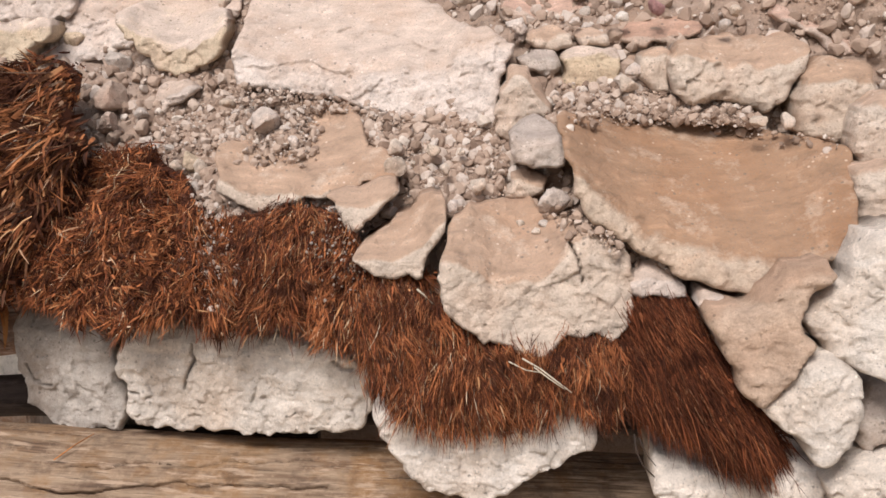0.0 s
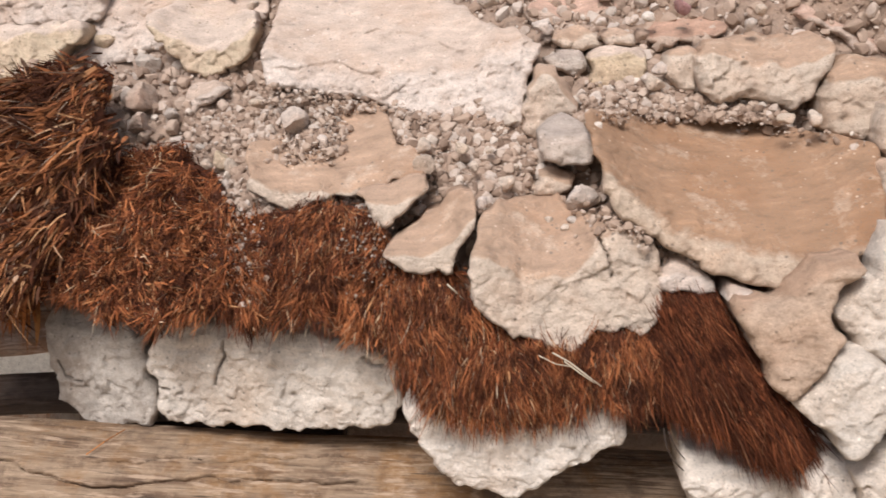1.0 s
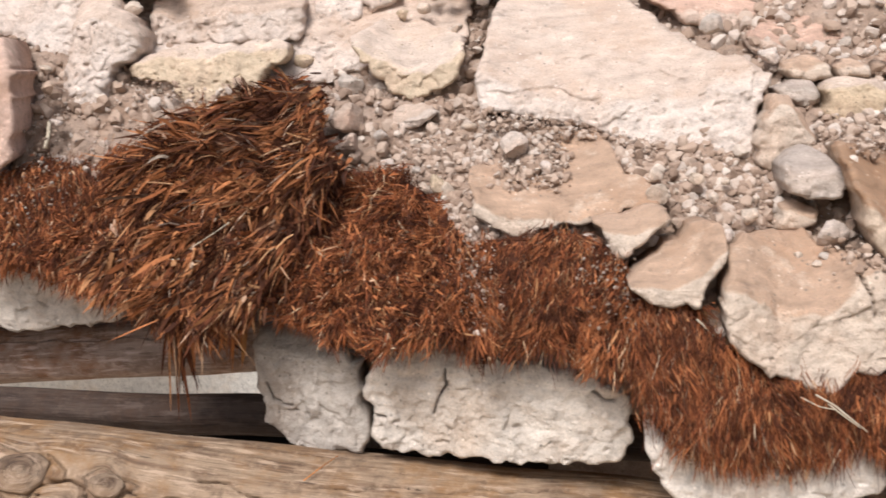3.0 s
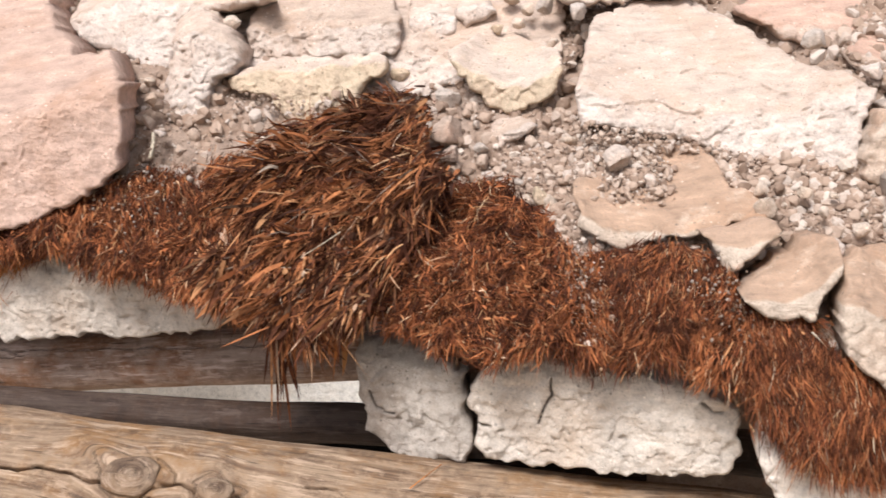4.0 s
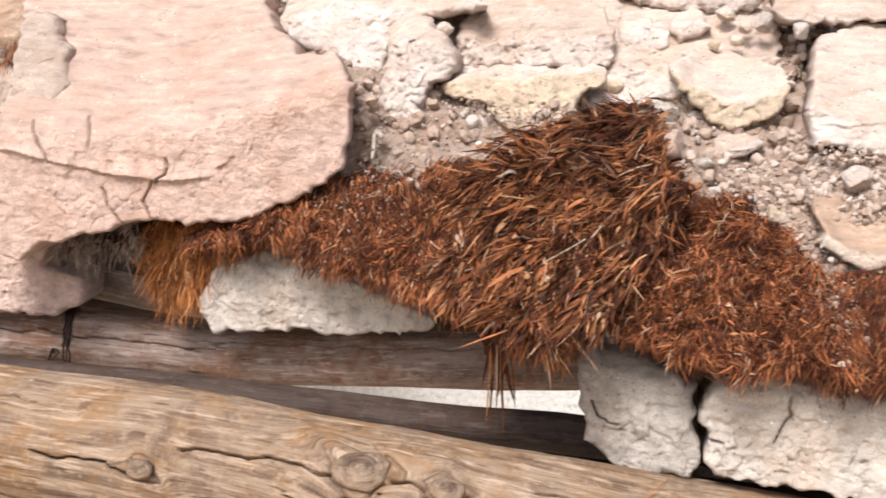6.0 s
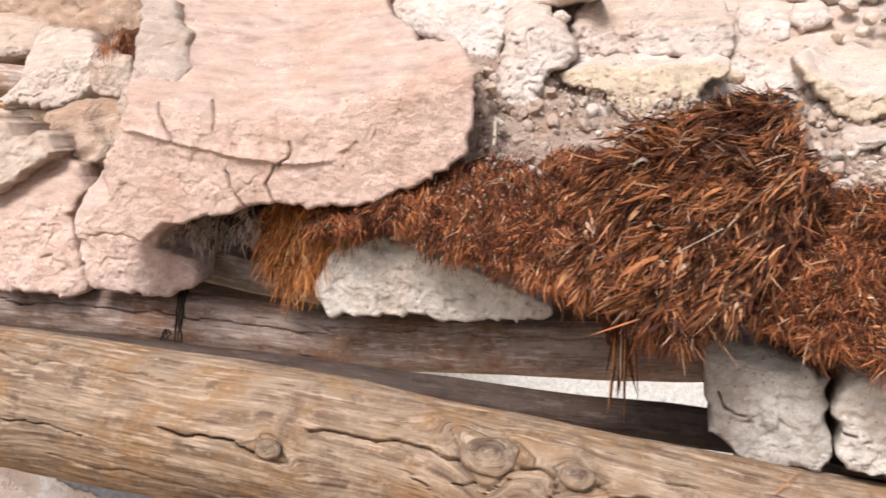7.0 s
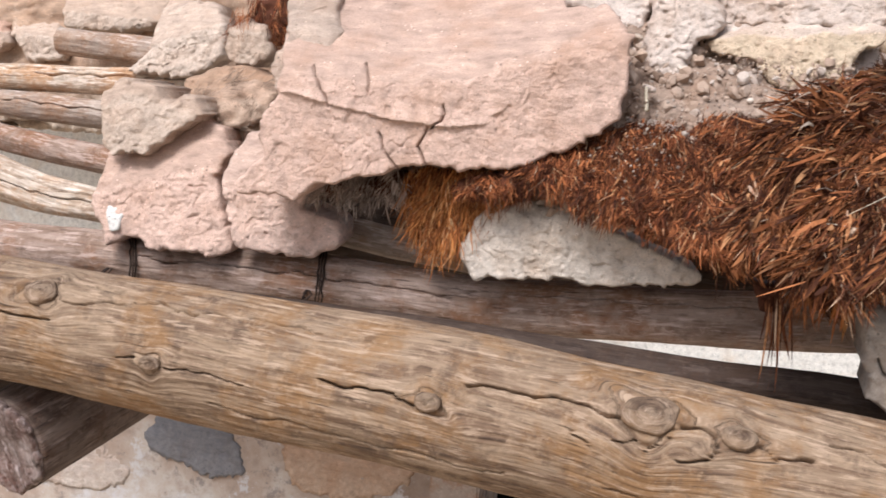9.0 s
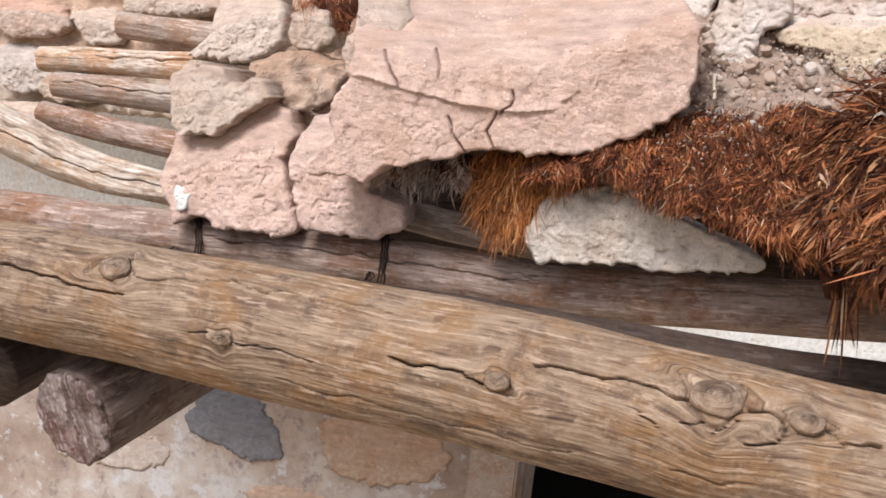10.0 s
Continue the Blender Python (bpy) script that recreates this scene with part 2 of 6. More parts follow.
STRAW = strands("straw_pale", [(0.0, (0.42, 0.34, 0.24)), (0.5, (0.52, 0.44, 0.33)), (1.0, (0.60, 0.52, 0.42))], 0.75, False)
CORD = strands("cord", [(0.0, (0.03, 0.02, 0.016)), (0.5, (0.05, 0.035, 0.028)), (1.0, (0.09, 0.06, 0.045))], 0.75, False)


# ---- builders ----
def mesh_of(name, verts, faces, mat, smooth=True, attrs=()):
    me = bpy.data.meshes.new(name)
    me.from_pydata([tuple(map(float, v)) for v in verts], [], faces)
    for key, kind, values in attrs:
        a = me.attributes.new(key, kind, "POINT")
        a.data.foreach_set("value" if kind == "FLOAT" else "vector", np.asarray(values, dtype=np.float32).ravel())
    me.polygons.foreach_set("use_smooth", [smooth] * len(me.polygons))
    me.materials.append(mat)
    return me


def part(name, me, parent, label=""):
    ob = new(name, me)
    ob.parent = parent
    return tagged(ob, label)


def ragged(outline, rng, jitter=0.003, step=0.008):
    """A closed outline with its edges broken up."""
    out = []
    n = len(outline)
    for i in range(n):
        a, b = np.array(outline[i]), np.array(outline[(i + 1) % n])
        k = max(1, int(np.linalg.norm(b - a) / step))
        for j in range(k):
            out.append(a + (b - a) * j / k + rng.normal(0, jitter, 2) * (1.0 if j else 0.5))
    out = np.array(out)
    # chips run over a few steps
    return 0.62 * out + 0.19 * (np.roll(out, 1, 0) + np.roll(out, -1, 0))


def inside(px, pz, poly):
    hit = np.zeros(px.shape, bool)
    a, b = poly, np.roll(poly, -1, 0)
    for (x0, z0), (x1, z1) in zip(a, b):
        if z0 != z1:
            hit ^= ((z0 > pz) != (z1 > pz)) & (px < (x1 - x0) * (pz - z0) / (z1 - z0) + x0)
    return hit


def nearest(px, pz, poly):
    best = np.full(px.shape, 9.0)
    bx, bz = px.copy(), pz.copy()
    for (x0, z0), (x1, z1) in zip(poly, np.roll(poly, -1, 0)):
        dx, dz = x1 - x0, z1 - z0
        s = np.clip(((px - x0) * dx + (pz - z0) * dz) / (dx * dx + dz * dz + 1e-12), 0, 1)
        qx, qz = x0 + s * dx, z0 + s * dz
        d = np.hypot(px - qx, pz - qz)
        near = d < best
        best[near], bx[near], bz[near] = d[near], qx[near], qz[near]
    return best, bx, bz


def along(px, pz, line):
    """Distance of points to an open line."""
    best = np.full(px.shape, 9.0)
    for (x0, z0), (x1, z1) in zip(line[:-1], line[1:]):
        dx, dz = x1 - x0, z1 - z0
        s = np.clip(((px - x0) * dx + (pz - z0) * dz) / (dx * dx + dz * dz + 1e-12), 0, 1)
        best = np.minimum(best, np.hypot(px - x0 - s * dx, pz - z0 - s * dz))
    return best


def faces_of(px, pz, m, b, cf, ct, crease=None, wave=0.0, soft=0.007):
    """Depth of a lump with a broken front and a sloping top that meet in a crease; and how far a point lies on the top."""
    if crease:
        # the polyline, rounded so that the top does not fold
        cx, cz = np.array(crease).T
        gx = np.linspace(cx[0] - 0.08, cx[-1] + 0.08, 200)
        gz = np.interp(gx, cx, cz)
        wide = np.exp(-((gx[:, None] - gx[None]) / 0.024) ** 2)
        over = pz - np.interp(px, gx, wide @ gz / wide.sum(1))
    else:
        over = pz - m * px
    over = over + wave * np.exp(-(over / 0.022) ** 2)
    front, top = b * px + cf * over, b * px + ct * over
    return 0.5 * (front + top + np.sqrt((front - top) ** 2 + soft ** 2)), 0.5 + 0.5 * np.tanh((top - front) / (0.86 * soft))


COUNT = [0]
FRONT = [0]


def chips(p, size, seed):
    """Broken facets: each cell is a plane tilted its own way, a little above or below the next."""
    near, cells = noise.voronoi(p * size, distance_metric="DISTANCE", exponent=2.5)
    c = cells[0]
    tilt = noise.noise_vector(c * 7.31 + Vector((seed, 0, 3.7)))
    return (p * size - c).dot(tilt) * 1.5 + 0.7 * noise.noise(c * 5.17 + Vector((0, seed, 0))), near[1] - near[0]


def lump(outline, m, b, cf, ct, rough, deep, edge, step=0.0024, cracks=(), jitter=0.0048, crease=None, ledges=(), soft=0.007):
    """A broken lump of mud: verts, faces, crust."""
    COUNT[0] += 1
    rng = np.random.default_rng(COUNT[0])
    edge = edge * 0.5
    poly = ragged(outline, rng, jitter)
    lo, hi = poly.min(0), poly.max(0)
    nx, nz = [max(3, int((hi[k] - lo[k]) / step) + 1) for k in (0, 1)]
    gx, gz = np.meshgrid(np.linspace(lo[0], hi[0], nx), np.linspace(lo[1], hi[1], nz), indexing="ij")
    cx, cz = (gx[:-1, :-1] + gx[1:, 1:]) / 2, (gz[:-1, :-1] + gz[1:, 1:]) / 2
    keep = inside(cx, cz, poly)
    used = np.zeros((nx, nz), int)
    for di in (0, 1):
        for dj in (0, 1):
            used[di:nx - 1 + di, dj:nz - 1 + dj] += keep
    rim = (used > 0) & (used < 4)
    d, qx, qz = nearest(gx, gz, poly)
    gx, gz = np.where(rim, qx, gx), np.where(rim, qz, gz)
    d = np.where(rim, 0, d)
    ids = np.cumsum(used.ravel() > 0).reshape(nx, nz) - 1
    sel = used > 0
    px, pz, pd = gx[sel], gz[sel], d[sel]
    wave = np.array([0.010 * noise.noise(Vector((x * 14, COUNT[0] * 5.7, z * 9))) + 0.008 * noise.noise(Vector((x * 45, COUNT[0] * 3.3, z * 30))) for x, z in zip(px, pz)])
    py, crust = faces_of(px, pz, m, b, cf, ct, crease, wave, soft)
    e = np.clip(1 - pd / edge, 0, 1)
    py = py + edge * (1 - np.sqrt(1 - e ** 2 * 0.999))
    seed = Vector((COUNT[0] * 7.3, COUNT[0] * 3.1, 0))
    disp = np.empty(len(px))
    side = np.empty(len(px))
    for i in range(len(px)):
        p = Vector((px[i], py[i], pz[i])) + seed
        warp = noise.noise_vector(p * 40) * 0.010
        big = noise.fractal(p * 9, 0.9, 2.0, 3)
        front = 1 - crust[i] * 0.75
        patch = min(1.0, max(0.0, 0.5 + 1.8 * noise.noise(p * 10 + Vector((5, 0, 0)))))
        flake, gap = chips(p + warp * 0.7, 26, 1.0)
        fleck, gap2 = chips(p + warp * 0.5, 75, 5.0)
        rocky = noise.fractal((p + warp) * 40, 0.8, 2.1, 4)
        pit = max(0.0, noise.noise(p * 105) - 0.30) * (0.3 + 0.7 * patch)
        seam = max(0.0, 1 - gap / 0.05) * max(0.0, min(1.0, 3.0 * noise.noise(p * 9 + Vector((60, 0, 0))) - 0.5))
        ripple = noise.fractal(Vector((p.x * 10 + p.z * 14, p.y * 8, (p.z - p.x * 0.33) * 62)), 0.9, 2.0, 3)
        shelf = noise.fractal(Vector((p.x * 7, p.y * 7, p.z * 30)), 0.9, 2.0, 3)
        disp[i] = (0.0060 * big + (0.0019 * ripple + 0.0018 * flake * patch + 0.0006 * fleck) * crust[i]
                   + (0.0046 * flake * (0.25 + 0.75 * patch) + 0.0019 * fleck + 0.0022 * rocky + 0.0022 * shelf + 0.012 * pit) * front) * rough + 0.0030 * seam * (0.25 + 0.75 * front)
        side[i] = noise.noise(p * 60 + Vector((9, 9, 9))) * 0.0018 * rough
    py = py + disp
    for line in cracks:
        line = [line[0]] + [q for a, c in zip(line[:-1], line[1:]) for q in (((a[0] + c[0]) / 2 + rng.normal(0, 0.0018), (a[1] + c[1]) / 2 + rng.normal(0, 0.0018)), c)]
        w = 0.0011 + 0.0006 * side / 0.002
        py = py + 0.026 * np.exp(-(along(px, pz, np.array(line)) / w) ** 2)
    for line, out in ledges:
        # a layer that juts out along a line and fades upwards
        lx, lz = np.array(line).T
        over = pz - np.interp(px, lx, lz) + 0.25 * wave
        ends = np.clip(np.minimum(px - lx[0], lx[-1] - px) / 0.03, 0, 1)
        py = py - out * ends * np.where(over > 0, np.exp(-over / 0.022), 0)
    pz = pz + side * (pd > 0)
    verts = np.c_[px, py, pz]
    faces = []
    for i, j in zip(*np.nonzero(keep)):
        faces.append((int(ids[i, j]), int(ids[i + 1, j]), int(ids[i + 1, j + 1]), int(ids[i, j + 1])))
    FRONT[0] = len(faces)
    # skirt and back
    once = {}
    for f in faces:
        for a, c in zip(f, f[1:] + f[:1]):
            if (c, a) in once:
                del once[(c, a)]
            else:
                once[(a, c)] = 1
    n = len(verts)
    ring = sorted({v for e2 in once for v in e2})
    back = {v: n + k for k, v in enumerate(ring)}
    mean = verts[ring].mean(0)
    bv = []
    for v in ring:
        q = verts[v]
        bv.append((mean[0] + (q[0] - mean[0]) * 0.93, q[1] + deep, mean[2] + (q[2] - mean[2]) * 0.93))
    bv = np.array(bv)
    hub = n + len(ring)
    verts = np.vstack([verts, bv, [bv.mean(0)]])
    for a, c in once:
        faces.append((c, a, back[a], back[c]))
        faces.append((back[c], back[a], hub))
    crust = np.concatenate([crust, np.zeros(len(ring) + 1)])
    return verts, faces, crust


def slab(name, label, at, m, b, cf, ct, outline, mat, rough, deep, edge, cracks=(), ledges=(), crease=None, soft=0.007, step=0.0024):
    verts, faces, crust = lump(outline, m, b, cf, ct, rough, deep, edge, step, cracks, crease=crease, ledges=ledges, soft=soft)
    ob = new(name, mesh_of(name, verts, faces, mat, True, [("crust", "FLOAT", crust)]))
    ob.location = at
    return tagged(ob, label, "stone" if "stone" in name else "mud block", "broken mud roof pieces")


def rock_points(rng, level):
    """A small angular rock of unit size."""
    bm = bmesh.new()
    bmesh.ops.create_icosphere(bm, subdivisions=level, radius=1.0)
    v = np.array([q.co[:] for q in bm.verts])
    f = [tuple(q.index for q in p.verts) for p in bm.faces]
    bm.free()
    for _ in range(11):
        n = rng.normal(0, 1, 3)
        n /= np.linalg.norm(n)
        h = rng.uniform(0.42, 0.8)
        over = np.maximum(v @ n - h, 0)
        v = v - np.outer(over, n) * 0.9
    v *= rng.uniform(0.75, 1.15, 3)
    return v + rng.normal(0, 0.02, v.shape), f


ROCKS = [rock_points(np.random.default_rng(50 + k), 1) for k in range(8)]
ROCKS_FINE = [rock_points(np.random.default_rng(80 + k), 2) for k in range(8)]


def turn(rng):
    return np.array(Euler(rng.uniform(0, 6.28, 3)).to_matrix())


def gravel_bed(name, label, at, m, b, cf, ct, outline, mat, rough, deep, edge, n, big):
    """A bed of crumbs with many small stones lying on it, as one heap."""
    verts, faces, crust = lump(outline, m, b, cf, ct, rough, deep, edge, 0.006, (), 0.006)
    ob = new(name, mesh_of(name, verts, faces, mat, True, [("crust", "FLOAT", crust)]))
    ob.location = at
    tagged(ob, label, "gravel", "", "stuff")
    rng = np.random.default_rng(COUNT[0] + 500)
    front = np.array(faces[:FRONT[0]])
    pick = rng.integers(0, len(front), int(n * 4.2))
    out_v, out_f, k = [], [], 0
    for q in pick:
        c = (verts[front[q]] * rng.dirichlet((1, 1, 1, 1))[:, None]).sum(0) + rng.normal(0, 0.0025, 3) * (1, 0, 1)
        r = min(0.0015 * rng.pareto(1.75) + 0.0010, big)
        rv, rf = (ROCKS_FINE if r > 0.006 else ROCKS)[rng.integers(0, 8)]
        v = (rv * r) @ turn(rng).T + c + np.array((rng.normal(0, 0.002), -0.3 * r, 0.15 * r))
        out_v.append(v)
        out_f += [tuple(i + k for i in f) for f in rf]
        k += len(v)
    st = part("stones", mesh_of("stones", np.vstack(out_v), out_f, PEBBLES, False), ob, "loose small stones")
    tagged(st, kind="stuff")
    return ob


def trickle(name, label, line, wide, n, big, lean, mat=PEBBLES):
    """Loose stones that have rolled down over the thatch, thinning out downwards; line: (x, y, z) from top to foot."""
    COUNT[0] += 1
    rng = np.random.default_rng(COUNT[0] + 500)
    P = np.array(line)
    out_v, out_f, k = [], [], 0
    for _ in range(n):
        u = rng.beta(1.0, 1.5) * (len(P) - 1)
        i = min(int(u), len(P) - 2)
        c = P[i] + (P[i + 1] - P[i]) * (u - i) - P[0]
        dx, dz = rng.normal(0, wide, 2)
        r = min(0.0013 * rng.pareto(1.6) + 0.0009, big)
        rv, rf = (ROCKS_FINE if r > 0.005 else ROCKS)[rng.integers(0, 8)]
        out_v.append((rv * r) @ turn(rng).T + c + np.array((dx, lean * dz + rng.normal(0, 0.003), dz)))
        out_f += [tuple(q + k for q in f) for f in rf]
        k += len(rv)
    ob = new(name, mesh_of(name, np.vstack(out_v), out_f, mat, False))
    ob.location = line[0]
    return tagged(ob, label, "gravel", "", "stuff")


def cobble(at, r, mat):
    COUNT[0] += 1
    rng = np.random.default_rng(COUNT[0] + 900)
    v, f = rock_points(rng, 4 if r > 0.016 else 3)
    v = v @ turn(rng).T
    out = []
    for q in v:
        p = Vector(q)
        k = 1 + 0.10 * noise.fractal(p * 1.7 + Vector((COUNT[0], 0, 0)), 1, 2, 3) + 0.035 * noise.noise(p * 6)
        out.append(np.array(q) * k * r)
    words = "rounded loose stone lying on the gravel" if r > 0.014 else "small loose stone lying on the gravel"
    ob = new("cobble", mesh_of("cobble", out, f, mat, True, [("crust", "FLOAT", np.full(len(out), 0.15))]))
    ob.location = at
    return tagged(ob, words, "stone", "loose stones")


def blades(rng, base, flow, length, wid, spread, lift, per=16, droop=0.35):
    """Thin bent blades in tufts; each tuft starts at one of the points and leans its own way."""
    n = len(base)
    tufts = max(1, n // per)
    weight = rng.lognormal(0, 0.8, tufts)
    own = rng.choice(tufts, n, p=weight / weight.sum())
    root = base[:tufts][own] + rng.normal(0, 1.0, (n, 3)) * (0.0030 * np.sqrt(weight[own]) * math.sqrt(per / 16) + 0.0014)[:, None]
    if len(flow) == 3:
        # a fan that spreads from a point (x, z, and a turn in degrees)
        ang = np.arctan2(base[:tufts, 2] - flow[1], base[:tufts, 0] - flow[0]) + radians(flow[2])
    else:
        ang = math.atan2(flow[1], flow[0])
    lean = np.array([noise.noise(Vector(p) * 15) for p in base[:tufts]])
    t_ang = ang + spread * (1.6 * lean + rng.normal(0, 0.75, tufts))
    t_out = lift * rng.uniform(0.1, 2.2, tufts)
    t_len = rng.lognormal(-0.05, 0.35, tufts)
    a = t_ang[own] + rng.normal(0, 0.10 + 0.2 * spread, n)
    out = np.clip(t_out[own] + rng.normal(0, 0.15, n), 0.02, 2.0)
    ln = length * t_len[own] * np.clip(rng.lognormal(-0.1, 0.35, n), 0.25, 2.0)
    ln = np.minimum(ln, 1.45 * length)
    d = np.c_[np.cos(a), -out, np.sin(a)]
    d /= np.linalg.norm(d, axis=1)[:, None]
    side = np.cross(d, np.c_[rng.normal(0, 0.6, n), np.full(n, -1.0), rng.normal(0, 0.6, n)])
    side /= np.linalg.norm(side, axis=1)[:, None]
    w = wid * np.clip(rng.lognormal(-0.1, 0.45 if wid < 0.0015 else 0.65, n), 0.3, 2.8)
    bend = rng.normal(0, 0.2 if spread < 0.2 else 0.55 if wid > 0.0015 else 0.42, (n, 3)) + np.array((0, 0.16, -droop))
    # a few dry husks: short and broad
    husk = rng.random(n) < (0.035 if spread > 0.75 else 0.006)
    ln, w = np.where(husk, rng.uniform(0.006, 0.013, n), ln), np.where(husk, rng.uniform(0.0022, 0.0038, n), w)
    root[:, 1] -= np.where(husk, 0.009, 0)
    verts = np.empty((n, 7, 3))
    for k, s in enumerate((0.0, 0.4, 0.75, 1.0)):
        c = root + d * (ln * s)[:, None] + bend * (ln * s * s)[:, None] * 0.6
        if k < 3:
            ww = w * (0.7, 1.0, 0.75)[k]
            verts[:, 2 * k], verts[:, 2 * k + 1] = c - side * ww[:, None] / 2, c + side * ww[:, None] / 2
        else:
            verts[:, 6] = c
    faces = []
    for i in range(n):
        o = 7 * i
        faces += [(o, o + 1, o + 3, o + 2), (o + 2, o + 3, o + 5, o + 4), (o + 4, o + 5, o + 6)]
    tone = np.random.default_rng(tufts).random(tufts)[own]
    tone = np.where(husk, 0.78 + 0.22 * rng.random(n), np.clip(tone + rng.normal(0, 0.08, n), 0, 1))
    return verts.reshape(-1, 3), faces, np.repeat(tone, 7)


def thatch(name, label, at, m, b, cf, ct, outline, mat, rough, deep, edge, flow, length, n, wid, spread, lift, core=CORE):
    """A matted fibre layer: a dense core, coloured dark for the shade between strands, with many strands on it."""
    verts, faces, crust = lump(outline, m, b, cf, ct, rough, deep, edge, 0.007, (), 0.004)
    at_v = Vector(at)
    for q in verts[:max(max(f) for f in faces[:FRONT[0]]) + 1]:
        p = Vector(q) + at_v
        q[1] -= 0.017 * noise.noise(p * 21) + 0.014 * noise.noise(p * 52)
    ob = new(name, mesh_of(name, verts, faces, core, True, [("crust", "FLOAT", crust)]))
    ob.location = at
    tagged(ob, label, "thatch", "", "stuff")
    rng = np.random.default_rng(COUNT[0] + 300)
    front = np.array(faces[:FRONT[0]])
    pick = rng.integers(0, len(front), n)
    w = rng.dirichlet((1, 1, 1, 1), n)
    base = (verts[front[pick]] * w[:, :, None]).sum(1)
    base[:, 1] += rng.uniform(-0.012, 0.006, n)
    # set the roots back so that the tips end near the edge
    f = np.array((0, 0, -1.0)) if len(flow) == 3 else np.array((flow[0], 0, flow[1])) / math.hypot(*flow)
    base -= f * length * rng.uniform(0.0, 1.0, n)[:, None] * 0.3
    v, fa, tone = blades(rng, base, flow, length, wid, spread, lift, 38 if wid > 0.0015 else 26, 0.6 if wid > 0.002 else 0.45)
    st = part("strands", mesh_of("strands", v, fa, mat, False, [("tuft", "FLOAT", tone)]), ob)
    tagged(st, kind="stuff")
    return ob


def log(name, label, line, radii, mat, knots=(), splits=(), rough=1.0, ring=72, step=0.008, category="log", group=""):
    """A timber log along a line; knots (u, angle, size), splits (width, [(u, angle), ...]) on its skin."""
    COUNT[0] += 1
    pts = [Vector(p) for p in line]
    cum = [0.0]
    for a, c in zip(pts[:-1], pts[1:]):
        cum.append(cum[-1] + (c - a).length)
    n = max(8, int(cum[-1] / step))
    u = np.linspace(0, cum[-1], n)
    axis = np.array([[np.interp(s, cum, [p[k] for p in pts]) for k in range(3)] for s in u])
    for _ in range(12):
        axis[1:-1] = (axis[:-2] + 2 * axis[1:-1] + axis[2:]) / 4
    rad = np.interp(u, cum, radii)
    tang = np.gradient(axis, axis=0)
    tang /= np.linalg.norm(tang, axis=1)[:, None]
    e1 = np.cross(tang, (0, 0, 1.0))
    e1 /= np.linalg.norm(e1, axis=1)[:, None]
    e2 = np.cross(e1, tang)
    even = np.linspace(-math.pi, math.pi, ring, endpoint=False)
    th = even - 0.62 * np.sin(even - 0.25) + 0.62 * np.sin(-math.pi - 0.25)
    th = th + (-math.pi - th[0])
    U, TH = np.meshgrid(u, th, indexing="ij")
    R = np.repeat(rad[:, None], ring, 1)
    V = TH * R
    grain_v = V.copy()
    for ku, ka, kr in knots:
        dv = (np.mod(TH - radians(ka) + math.pi, 2 * math.pi) - math.pi) * R
        du = (U - ku) / 1.6
        d = np.hypot(du, dv) * (1 + 0.22 * np.sin(np.arctan2(dv, du) * 3 + ku * 9) + 0.12 * np.sin(np.arctan2(dv, du) * 5 + ku * 31)) + 1e-6
        grain_v = np.where(d > kr, grain_v - dv * np.minimum(kr * kr / d ** 2, 1.0), ka + d * 0.8)
        R = R + 0.003 * rough * np.exp(-(d / (kr * 1.8)) ** 2) - 0.006 * np.exp(-((d - kr) / 0.0035) ** 2) * (0.5 + 0.5 * np.sin(np.arctan2(dv, du) * 1.0 + ku * 40))
    for i in range(n):
        for j in range(ring):
            p = Vector((axis[i][0] * 3 + COUNT[0], math.cos(th[j]) * 0.9, math.sin(th[j]) * 0.9))
            q = Vector((U[i, j] * 5, grain_v[i, j] * 90, COUNT[0]))
            R[i, j] += rough * (0.006 * noise.noise(p * 1.5) + 0.0016 * noise.noise(q) + 0.0010 * noise.noise(Vector((U[i, j] * 16, grain_v[i, j] * 260, COUNT[0]))))
    for w, line in splits:
        d = np.full(U.shape, 9.0)
        wob = np.array([0.010 * noise.fractal(Vector((q * 14, line[0][1], 0)), 0.8, 2, 5) for q in u])[:, None]
        for (u0, a0), (u1, a1) in zip(line[:-1], line[1:]):
            dv = (np.mod(TH - radians(a0) + math.pi, 2 * math.pi) - math.pi) * R
            du, dw = u1 - u0, radians(a1 - a0) * R
            s = np.clip(((U - u0) * du + dv * dw) / (du * du + dw * dw + 1e-9), 0, 1)
            d = np.minimum(d, np.hypot(U - u0 - s * du, dv - s * dw + wob))
        R = R - 0.020 * np.exp(-(d / (w * (0.34 + 0.25 * np.abs(wob) / 0.004))) ** 2)
    P = axis[:, None, :] + R[..., None] * (np.cos(TH)[..., None] * e1[:, None, :] + np.sin(TH)[..., None] * e2[:, None, :])
    verts = P.reshape(-1, 3)
    faces = []
    for i in range(n - 1):
        for j in range(ring):
            k = (j + 1) % ring
            faces.append((i * ring + j, i * ring + k, (i + 1) * ring + k, (i + 1) * ring + j))
    cap = len(verts)
    verts = np.vstack([verts, [axis[0], axis[-1]]])
    for j in range(ring):
        k = (j + 1) % ring
        faces.append((cap, k, j))
        faces.append((cap + 1, (n - 1) * ring + j, (n - 1) * ring + k))
    grain = np.c_[U.ravel(), grain_v.ravel(), (R.ravel() - 0.05) * 0.3]
    grain = np.vstack([grain, [[0, 0, 0], [cum[-1], 0, 0]]])
    origin = np.array(axis[0])
    ob = new(name, mesh_of(name, verts - origin, faces, mat, True, [("grain", "FLOAT_VECTOR", grain)]))
    ob.location = origin
    return tagged(ob, label, category, group)


